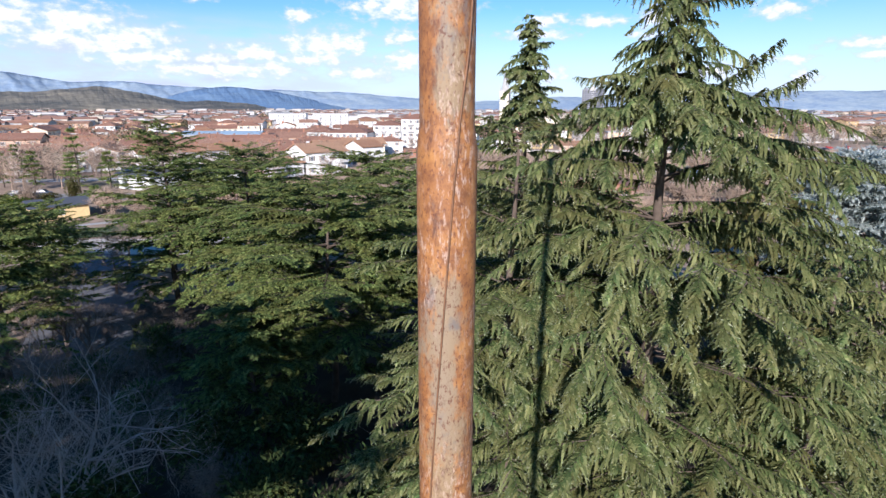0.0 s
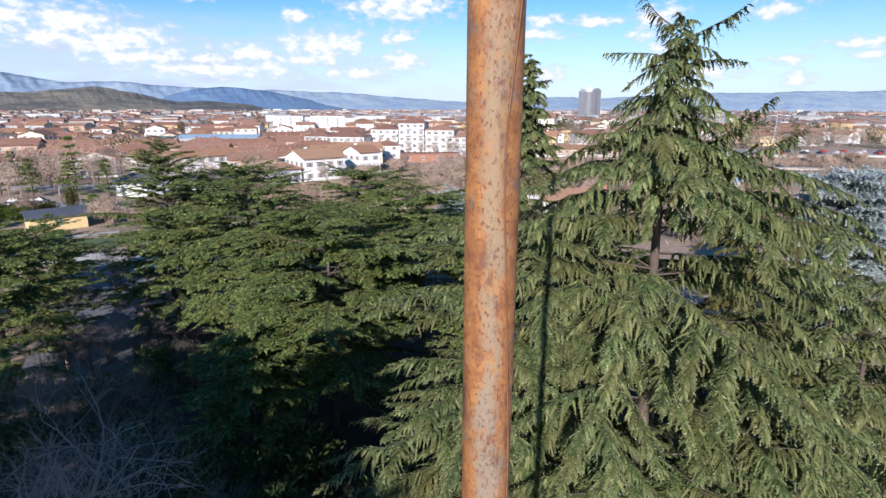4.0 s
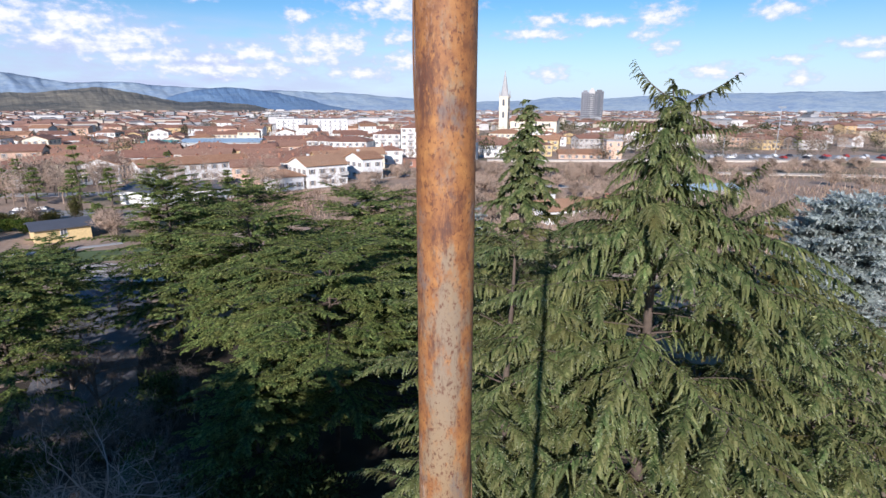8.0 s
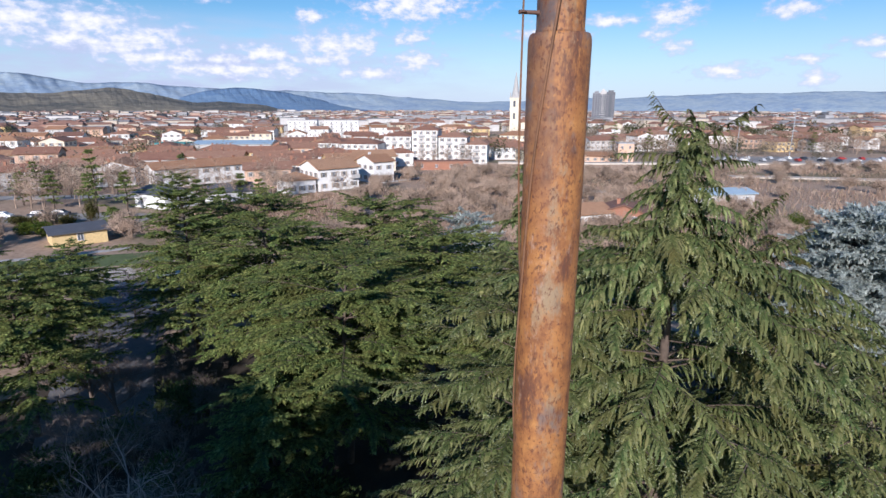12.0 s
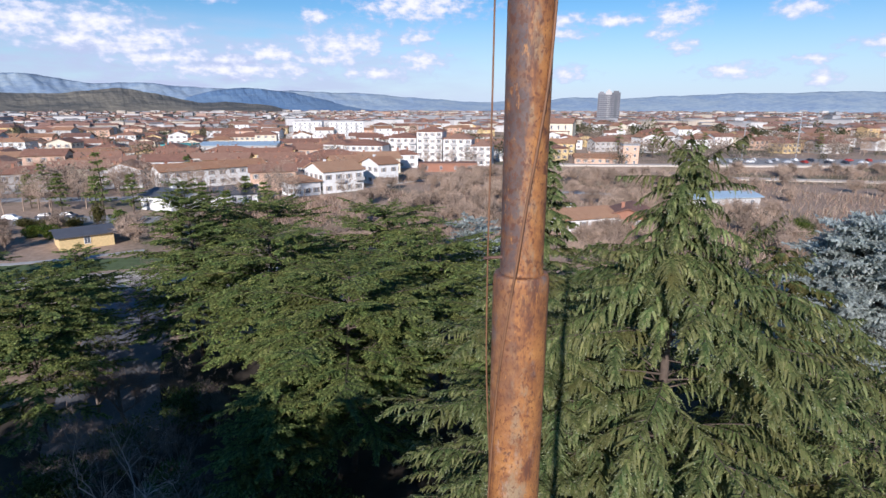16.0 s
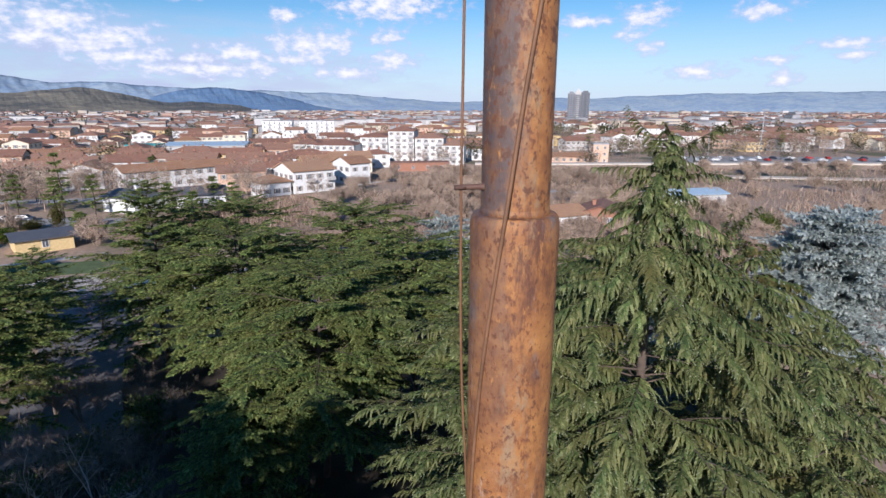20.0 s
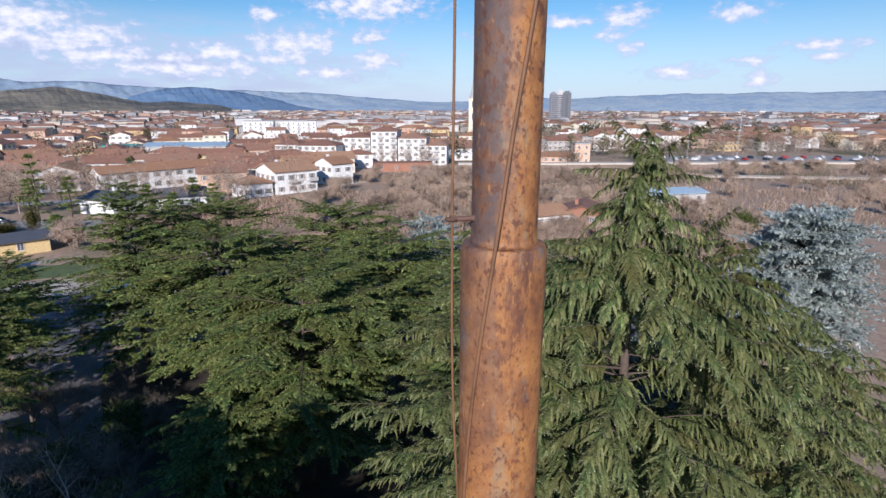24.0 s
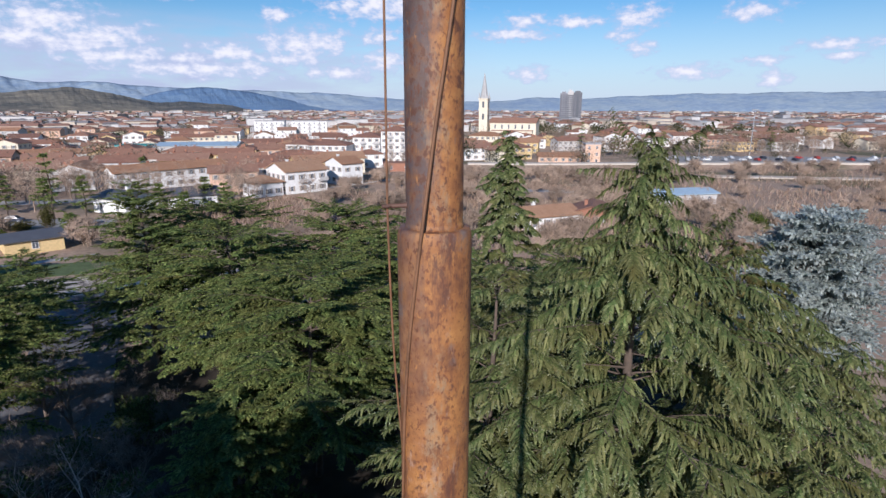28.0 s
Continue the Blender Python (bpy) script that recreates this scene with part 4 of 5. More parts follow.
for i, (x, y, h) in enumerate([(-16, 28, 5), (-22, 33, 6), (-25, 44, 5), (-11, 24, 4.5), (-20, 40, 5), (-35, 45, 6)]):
    bare_tree("bare_shrub", "leafless shrub with bark darkened for the grove's shade", pose(x, y, 0), h, 30 + i, SHADYTWIG, levels=4, stems=4, kids=(4, 4, 3, 3), thick=0.01, group="shrubs of the grove", category="shrub", fuzz=1, fine=(0.4, 0.02))


def bush(label, x, y, h, r, mat, seed, wide=0.09, name="bush", m=2600):
    """A leafy bush: short stems under an uneven mass of leaves."""
    rng = np.random.RandomState(seed)
    root = thing(name, label, "bush", pose(x, y, 0), "bushes of the grove")
    lines = [np.array([[0, 0, -0.05, 0.05], [rng.normal(0, r * 0.2), rng.normal(0, r * 0.2), h * 0.4, 0.03], [rng.normal(0, r * 0.4), rng.normal(0, r * 0.4), h * 0.8, 0.01]]) for _ in range(5)]
    v, f = tubes(lines, 4)
    part("stem", quads("stem", v, f, [BARK]), root)
    c = rng.normal(0, 1, (14, 3))
    c = c / np.linalg.norm(c, axis=1, keepdims=True) * rng.uniform(0.2, 0.75, (14, 1)) * [r, r, h * 0.45] + [0, 0, h * 0.52]
    d = rng.normal(0, 1, (m, 3))
    d /= np.linalg.norm(d, axis=1, keepdims=True)
    p = c[rng.randint(14, size=m)] + d * [r * 0.42, r * 0.42, h * 0.24] * rng.uniform(0.6, 1.05, (m, 1))
    p[:, 2] = np.maximum(p[:, 2], 0.1)
    v, f = blades(p, d + rng.normal(0, 0.5, (m, 3)), np.full(m, wide * 2.6), np.full(m, wide), rng, 1)
    tagged(part("foliage", quads("foliage", v, f, [mat]), root), kind="stuff")
    return root


# Bushes added in the dark needle colour to deepen the shade on the floor.
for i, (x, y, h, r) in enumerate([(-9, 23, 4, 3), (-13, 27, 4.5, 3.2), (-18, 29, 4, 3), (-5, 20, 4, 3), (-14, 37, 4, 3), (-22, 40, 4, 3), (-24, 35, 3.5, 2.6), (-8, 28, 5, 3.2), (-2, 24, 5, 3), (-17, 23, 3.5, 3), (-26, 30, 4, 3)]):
    bush("evergreen bush added to darken the shaded grove floor", x, y, h, r, SHADE_NEEDLES, 600 + i, 0.14)
for i, (x, y, h, r, mat, lab) in enumerate([(18, 24.5, 7, 2.6, YELLOW, "yellow-leaved shrub beside the cedars"), (20.5, 27, 6, 2.4, YELLOW, "yellow-leaved shrub beside the cedars"), (-79.3, 118, 5.5, 1.6, OLIVE, "clipped conical olive-brown shrub"),
                                            (-20, 56, 5, 2, BUSH, "green bush at the edge of the lane"), (-85.5, 118.8, 1.8, 3, OLIVE, "clipped brown-green hedge by the hut"), (-90, 118.2, 1.8, 3, OLIVE, "clipped brown-green hedge by the hut"), (-94.5, 117.5, 1.8, 3, OLIVE, "clipped brown-green hedge by the hut"), (-82, 107, 3, 2.5, BUSH, "green bush beside the hut"), (-86, 108, 2.5, 2.5, BUSH, "green bush beside the hut"), (70, 112, 5, 3, BUSH, "round green bush in the brown field")]):
    bush(lab, x, y, h, r, mat, 640 + i, 0.14)


def thicket(seed, n, zone):
    """Dry stems and brushwood standing close together over a field."""
    rng = np.random.RandomState(seed)
    x, y = rng.uniform(zone[0], zone[1], n), rng.uniform(zone[2], zone[3], n)
    patch = np.sin(x * 0.13 + 1) + np.sin(y * 0.17 + x * 0.05) + rng.normal(0, 0.5, n)
    keep = patch > -0.5
    x, y = x[keep], y[keep]
    m = len(x)
    tall = rng.uniform(0.5, 2.3, m) * (1 + 0.4 * np.sin(x * 0.09) * np.sin(y * 0.11))
    way = np.stack([rng.normal(0, 0.35, m), rng.normal(0, 0.35, m), np.ones(m)], 1)
    v, f = blades(np.stack([x, y, np.zeros(m)], 1), way / np.linalg.norm(way, axis=1, keepdims=True), tall, rng.uniform(0.08, 0.2, m), rng, 1)
    return quads("thicket", v, f, [BRUSH], rng.randint(0, 1, m))


tagged(new("thicket", thicket(77, 26000, (-30, 62, 88, 222))), "dry grey-brown brushwood beyond the cedars", "thicket", kind="stuff")
tagged(new("thicket", thicket(78, 34000, (60, 280, 110, 236))), "dry reddish-brown brushwood over the field", "thicket", kind="stuff")

tagged(new("thicket", thicket(79, 7000, (-62, -30, 118, 160))), "dry grey-brown brushwood before the white house", "thicket", kind="stuff")

# ---- the mast ----
MX, MY = 0.02, 1.80


def turned(name, prof, mat, seg=48):
    bm = bmesh.new()
    rings = [[bm.verts.new((r * math.cos(2 * math.pi * i / seg), r * math.sin(2 * math.pi * i / seg), z)) for i in range(seg)] for r, z in prof]
    for a, b in zip(rings, rings[1:]):
        for i in range(seg):
            bm.faces.new((a[i], a[(i + 1) % seg], b[(i + 1) % seg], b[i])).smooth = True
    for (r, z), flip in ((prof[0], True), (prof[-1], False)):
        cap = [bm.verts.new((r * math.cos(2 * math.pi * i / seg), r * math.sin(2 * math.pi * i / seg), z)) for i in range(seg)]
        bm.faces.new(cap[::-1] if flip else cap)
    return mesh_of(name, bm, mat)


mast = thing("steel_mast", "tall rusty steel pipe mast with peeling paint", "mast", pose(MX, MY, 0))
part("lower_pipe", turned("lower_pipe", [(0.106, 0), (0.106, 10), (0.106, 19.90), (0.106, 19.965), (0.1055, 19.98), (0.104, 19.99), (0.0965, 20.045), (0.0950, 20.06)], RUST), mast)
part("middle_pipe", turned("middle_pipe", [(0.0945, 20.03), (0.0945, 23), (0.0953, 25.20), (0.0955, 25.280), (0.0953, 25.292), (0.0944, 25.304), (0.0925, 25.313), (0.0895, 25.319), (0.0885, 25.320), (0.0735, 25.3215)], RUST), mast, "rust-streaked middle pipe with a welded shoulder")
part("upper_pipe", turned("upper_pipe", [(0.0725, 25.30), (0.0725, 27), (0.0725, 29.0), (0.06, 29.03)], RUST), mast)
part("weld_bead", turned("weld_bead", [(0.0726, 25.318), (0.0745, 25.324), (0.0745, 25.328), (0.0726, 25.334)], RUST), mast)

CABLE_TURN = [(29.0, 150), (27.0, 110), (26.36, 78), (25.85, 37), (25.59, -3), (25.34, -17), (25.30, -19), (24.99, -48), (24.41, -73), (24.0, -110), (23.2, -200), (22.55, -290),
              (22.03, -330), (21.8, -346), (21.3, -330), (20.44, -300), (20.05, -340), (19.95, -345), (18.64, -394), (14, -500), (8, -640), (0.0, -760)]


def cable():
    zs = np.arange(0.02, 29.0, 0.05)
    zk = np.array([c[0] for c in CABLE_TURN])[::-1]
    tk = np.array([c[1] for c in CABLE_TURN], float)[::-1]
    th = np.interp(zs, zk, tk)
    th = np.convolve(np.pad(th, 4, "edge"), np.ones(9) / 9, "valid")
    r = np.interp(zs, [0, 19.98, 20.06, 25.26, 25.33, 25.55, 29], [0.110, 0.110, 0.0985, 0.0995, 0.0985, 0.079, 0.0765])
    a = np.radians(th)
    line = np.stack([np.sin(a) * r, -np.cos(a) * r, zs, np.where(zs > 24.6, 0.0044, 0.0034)], 1)
    v, f = tubes([line], 8)
    return quads("cable", v, f, [CABLE], smooth=True)


part("cable", cable(), mast, "thin brown cable wound round the pipe")


def rod(name, pts, mat, sides=8):
    v, f = tubes([np.array(pts, float)], sides)
    return quads(name, v, f, [mat], smooth=True)


bracket = part("bracket", rod("bracket", [(-0.069, -0.02, 25.378, 0.0085), (-0.078, -0.021, 25.378, 0.0060), (-0.130, -0.035, 25.378, 0.0058), (-0.1305, -0.035, 25.378, 0.0040)], IRON), mast, "short rusty iron bracket")
part("eye_bolt", rod("eye_bolt", [(-0.117 + 0.009 * math.cos(a), -0.032 + 0.009 * math.sin(a), 25.378, 0.0026) for a in np.linspace(0, 6.2832, 13)], IRON, 6), bracket, "small rusty ring that holds the wire")
zz = np.linspace(29.0, 25.378, 30)
down = np.concatenate([np.linspace(25.36, 23.6, 40), np.linspace(23.5, 0.3, 30)])
wire = [(-0.117 + 0.004 * math.sin((z - 25.378) * 2), -0.03, z, 0.0032) for z in zz]
for z in down:
    k = min(1.0, (25.378 - z) / 1.6)
    a = radians(-75.6 - 115 * k ** 1.3)
    r = 0.1208 - 0.0158 * min(1.0, 2.5 * k)
    wire.append((math.sin(a) * r, -math.cos(a) * r, z, 0.0032))
part("halyard_wire", rod("halyard_wire", wire, CABLE, 6), mast, "thin rusty wire hanging beside the pipe")

# ---- buildings ----
MESHES = {}


def shared(key, make):
    if key not in MESHES:
        MESHES[key] = make()
    return MESHES[key]


def box(bm, x0, y0, z0, x1, y1, z1, mat=0):
    v = [bm.verts.new(p) for p in ((x0, y0, z0), (x1, y0, z0), (x1, y1, z0), (x0, y1, z0), (x0, y0, z1), (x1, y0, z1), (x1, y1, z1), (x0, y1, z1))]
    for q in ((3, 2, 1, 0), (4, 5, 6, 7), (0, 1, 5, 4), (1, 2, 6, 5), (2, 3, 7, 6), (3, 0, 4, 7)):
        bm.faces.new([v[i] for i in q]).material_index = mat


def wall_mesh(w, d, h, pitch, roof, mat):
    def make():
        bm = bmesh.new()
        box(bm, -w / 2, -d / 2, -0.3, w / 2, d / 2, h)
        if roof == "gable":
            rz = h + pitch * d / 2
            v = [bm.verts.new(p) for p in ((-w / 2, -d / 2, h), (-w / 2, d / 2, h), (-w / 2, 0, rz), (w / 2, -d / 2, h), (w / 2, d / 2, h), (w / 2, 0, rz))]
            bm.faces.new((v[1], v[0], v[2])), bm.faces.new((v[3], v[4], v[5]))
        return mesh_of("wall", bm, mat)
    return shared(("wall", w, d, h, pitch, roof, mat.name), make)


def roof_mesh(w, d, h, pitch, roof, mat, over=0.6):
    def make():
        bm = bmesh.new()
        if roof == "flat":
            box(bm, -w / 2 - 0.15, -d / 2 - 0.15, h, w / 2 + 0.15, d / 2 + 0.15, h + 0.5)
            return mesh_of("roof", bm, mat)
        W, D = w / 2 + over, d / 2 + over
        lo, hi = h - pitch * over + 0.05, h + pitch * d / 2 + 0.05
        inset = D if roof == "hip" else 0.0
        inset = min(inset, W - 0.3)
        e = [bm.verts.new(p) for p in ((-W, -D, lo), (W, -D, lo), (W, D, lo), (-W, D, lo))]
        r = [bm.verts.new((-W + inset, 0, hi)), bm.verts.new((W - inset, 0, hi))]
        f = [bm.faces.new((e[0], e[1], r[1], r[0])), bm.faces.new((e[2], e[3], r[0], r[1]))]
        if roof == "hip":
            f += [bm.faces.new((e[1], e[2], r[1])), bm.faces.new((e[3], e[0], r[0]))]
        bmesh.ops.recalc_face_normals(bm, faces=f)
        bmesh.ops.solidify(bm, geom=f, thickness=-0.22)
        return mesh_of("roof", bm, mat)
    return shared(("roof", w, d, h, pitch, roof, mat.name), make)


def window_mesh(w, h, shut):
    """Pane, frame and open shutters as one moulded piece that stands proud of the wall."""
    def make():
        bm = bmesh.new()
        xs = [-w / 2 - 0.08, -w / 2, -0.03, 0.03, w / 2, w / 2 + 0.08]
        mats = [1, 0, 1, 0, 1]
        if shut:
            xs, mats = [-w - 0.1] + xs + [w + 0.1], [2] + mats + [2]
        zs = [-h / 2 - 0.08, -h / 2, h / 2, h / 2 + 0.08]
        grid = [[bm.verts.new((x, -0.09, z)) for z in zs] for x in xs]
        for i in range(len(xs) - 1):
            for j in range(3):
                m = mats[i] if j == 1 or mats[i] == 2 else 1
                bm.faces.new((grid[i][j], grid[i + 1][j], grid[i + 1][j + 1], grid[i][j + 1])).material_index = m
        rim = [e for e in bm.edges if e.is_boundary]
        out = bmesh.ops.extrude_edge_only(bm, edges=rim)
        bmesh.ops.translate(bm, verts=[g for g in out["geom"] if isinstance(g, bmesh.types.BMVert)], vec=(0, 0.12, 0))
        return mesh_of("window", bm, [GLASS, WALLS[0], SHUTTER])
    return shared(("window", w, h, shut), make)


def chimney_mesh(mat):
    def make():
        bm = bmesh.new()
        box(bm, -0.35, -0.35, 0, 0.35, 0.35, 1.5)
        box(bm, -0.45, -0.45, 1.5, 0.45, 0.45, 1.65)
        return mesh_of("chimney", bm, mat)
    return shared(("chimney", mat.name), make)


def balcony_mesh():
    def make():
        bm = bmesh.new()
        box(bm, -1.5, -1.3, 0, 1.5, 0, 0.2)
        box(bm, -1.5, -1.3, 0.2, 1.5, -1.2, 1.1)
        return mesh_of("balcony", bm, WALLS[4])
    return shared(("balcony",), make)


def house(name, label, x, y, rot, w, d, storeys, roof="gable", wall=None, tiles=None, pitch=0.36, gap=3.2, shut=True, floor_h=3.0, base=0.0, chimneys=1, sides=("s", "w"), group="houses of the town", category="house", win=(0.9, 1.3), balconies=False):
    """Walls, a roof with eaves, chimneys and the windows of the sides that show."""
    wall, tiles = wall or WALLS[0], tiles or ROOF
    h = storeys * floor_h
    root = thing(name, label, category, pose(x, y, base, 0, 0, rot), group)
    part("wall", wall_mesh(w, d, h, pitch, roof, wall), root)
    part("roof", roof_mesh(w, d, h, pitch, roof, tiles), root)
    wm = window_mesh(win[0], win[1], shut)
    for side in sides:
        span = w if side in "sn" else d
        m = max(1, int(span / gap))
        for k in range(storeys):
            for i in range(m):
                u = (i + 0.5) * span / m - span / 2
                z = k * floor_h + 1.6
                at = {"s": pose(u, -d / 2, z), "n": pose(u, d / 2, z, 0, 0, 180), "w": pose(-w / 2, u, z, 0, 0, -90), "e": pose(w / 2, u, z, 0, 0, 90)}[side]
                part("window", wm, root, at=at)
                if balconies and side == "s" and k and i % 2:
                    part("balcony", balcony_mesh(), root, at=pose(u, -d / 2, k * floor_h))
    for i in range(chimneys):
        part("chimney", chimney_mesh(BRICKWALL if chimneys > 1 else wall), root, at=pose((i + 0.5) * w / (chimneys + 0.4) - w / 2, d * 0.16, h + pitch * d * 0.28 if roof != "flat" else h + 0.3))
    return root


PLACED = []


def built(x, y, r):
    PLACED.append((x, y, r))


# near the grove
house("garden_hut", "low yellow hut with a grey sheet roof", -72.2, 102.5, 42, 8.8, 8, 1, "gable", WALLS[2], SLATE, 0.2, 5, False, 2.5, chimneys=0, group="", category="hut", sides=("s",)), built(-72, 102, 9)
house("villa", "low white villa with a dark sheet roof", -74.5, 142, -27, 12, 10, 1, "gable", WALLS[0], SLATE, 0.26, 5, False, 3.7, chimneys=1, sides=("w", "s"), group=""), built(-75, 142, 13)
solar = house("villa", "white house with a low solar-panelled roof", -62, 151, 24, 12, 9, 1, "gable", WALLS[0], SLATE, 0.36, 4, False, 3.0, chimneys=0, sides=("s",), group="")
built(-62, 151, 11)
house("row_house", "long white row house with an orange tiled roof", -84, 188, 46, 36, 9, 2, "gable", WALLS[0], ROOF_ORANGE, 0.4, 3.4, chimneys=4, sides=("s", "w")), built(-84, 188, 20)
house("white_house", "white two-storey house with a broad orange tiled roof", -39.5, 177, 40, 14, 13, 2, "gable", WALLS[0], ROOF_ORANGE, 0.34, 3.2, floor_h=3.4, chimneys=1, sides=("s", "w"), balconies=True), built(-40, 177, 14)
house("white_house", "white annex with a tiled hip roof", -47.5, 167, 40, 9, 8, 1, "hip", WALLS[0], ROOF_ORANGE, 0.4, 3.0, floor_h=4.2, chimneys=0), built(-47, 167, 8)
house("white_house", "white gabled house behind the annex", -27, 194, 40, 8, 11, 2, "gable", WALLS[0], ROOF_ORANGE, 0.34, 3.2, floor_h=3.6), built(-27, 194, 9)
for (x, y, rot, w, d, st, k) in [(-128, 186, 30, 17, 10, 2, 1), (-112, 212, 12, 15, 10, 2, 0), (-70, 222, 20, 17, 10, 2, 3), (-48, 226, 16, 16, 10, 2, 0), (-146, 222, 20, 19, 10, 2, 4), (-122, 242, 12, 17, 11, 2, 1), (-84, 248, 14, 20, 10, 2, 2), (-152, 176, 40, 15, 10, 2, 1)]:
    house("row_house", "plastered row house with a long red tiled roof", x, y, rot, w, d, st, "gable", WALLS[k], ROOF, 0.42, 3.6, chimneys=3), built(x, y, w * 0.5)


def solar_panels():
    bm = bmesh.new()
    box(bm, 0, 0, 0, 2.2, 1.8, 0.08)
    panel = mesh_of("solar_panel", bm, GLASS)
    tilt = pose(0, -4.9, 2.98, math.degrees(math.atan(0.36)))
    for i in range(4):
        for j in range(2):
            part("solar_panel", panel, solar, "dark glass solar panel", tilt @ pose(-4.6 + i * 2.35, 0.3 + j * 1.9, 0))


solar_panels()
house("apartment_block", "white apartment block with balconies", -116, 440, 8, 22, 14, 5, "flat", WALLS[0], CONCRETE, gap=3.4, shut=False, chimneys=0, group="", category="apartment building", balconies=True), built(-116, 452, 20)
house("apartment_block", "white apartment block with balconies", -86, 440, 8, 26, 14, 5, "flat", WALLS[0], CONCRETE, gap=3.4, shut=False, chimneys=0, group="", category="apartment building", balconies=True), built(-84, 452, 22)
for x, y, w, s in ((-25, 272, 13, 4), (-12, 268, 12, 5), (1, 264, 13, 4), (12, 260, 9, 3), (-42, 262, 18, 3), (-56, 268, 12, 3)):
    house("apartment_house", "white apartment house with a tiled roof", x, y, -8, w, 13, s, "hip", WALLS[0], ROOF, 0.3, 3.0, chimneys=2, group="apartment houses", balconies=True), built(x, y, w * 0.6)
house("yellow_house", "cream house with an orange tiled roof below the church", 40, 345, -16, 20, 12, 3, "hip", WALLS[1], ROOF_ORANGE, 0.34), built(40, 345, 14)
house("yellow_house", "yellow house with an orange tiled roof below the church", 58, 330, -16, 22, 12, 2, "gable", WALLS[2], ROOF_ORANGE, 0.36), built(58, 330, 15)
house("brick_shed", "long low brick shed", -4, 234, 6, 24, 8, 1, "flat", BRICKWALL, ROOF, gap=6, shut=False, chimneys=0, group="", category="shed"), built(-4, 234, 14)
house("orange_house", "low orange house with a long red roof", 66, 268, -6, 20, 9, 1, "gable", WALLS[3], ROOF_ORANGE, 0.34), built(66, 268, 16)
house("orange_house", "peach house with white balconies", 80, 262, -6, 7, 8, 3, "flat", WALLS[3], CONCRETE, gap=3, shut=False, chimneys=0), built(80, 262, 8)
house("white_house", "small white house behind the trees", 27, 121, 20, 13, 9, 1, "gable", WALLS[0], ROOF_ORANGE, 0.32, 3.2), built(28, 122, 12)
house("white_house", "small brick house behind the trees", 39, 124, 70, 11, 9, 1, "gable", BRICKWALL, ROOF, 0.34, 3.2), built(41, 126, 10)
house("barn", "low shed with a pale sheet roof", 70, 150, 12, 20, 9, 1, "gable", WALLS[4], PALEBLUE, 0.2, 5, False, chimneys=0, group="", category="shed"), built(70, 150, 14)
house("warehouse", "warehouse with a teal roof", -150, 300, 8, 16, 16, 2, "flat", WALLS[4], TEAL, gap=6, shut=False, chimneys=0, group="", category="warehouse"), built(-150, 300, 14)
house("warehouse", "warehouse with a pale blue sheet roof", -118, 306, 8, 40, 22, 2, "gable", WALLS[4], PALEBLUE, 0.12, 6, False, chimneys=0, group="", category="warehouse"), built(-118, 306, 28)


def tower_block():
    root = thing("tower_block", "tall grey-brown apartment tower with recessed balconies", "apartment tower", pose(232, 880, 0, 0, 0, -14) @ Matrix.Diagonal((0.8, 0.8, 1, 1)))
    for i, (x0, x1, h, mat) in enumerate(((-21, -7, 47, BALCONY), (-7, 4, 50, WALLS[4]), (4, 20, 48, SLATE))):
        bm = bmesh.new()
        box(bm, x0, -9 + 1.5 * (i == 1), -0.5, x1, 9, h)
        box(bm, x0 + 3, -4, h, x1 - 3, 5, h + 2.5)
        part("wall", mesh_of("wall", bm, mat), root)
        bm = bmesh.new()
        box(bm, -1.6, -0.2, -0.9, 1.6, 0.1, 0.9)
        pane = mesh_of("window", bm, GLASS)
        slab = bmesh.new()
        box(slab, -2.2, -1.1, -0.1, 2.2, 0.0, 0.9)
        slab = mesh_of("balcony", slab, BALCONY)
        for k in range(15):
            for j in range(3):
                x = x0 + (j + 0.5) * (x1 - x0) / 3
                part("window", pane, root, at=pose(x, -9 + 1.5 * (i == 1), 3 * k + 2.0))
                if j != 1:
                    part("balcony", slab, root, at=pose(x, -9 + 1.5 * (i == 1), 3 * k + 0.4))


tower_block(), built(232, 880, 30)


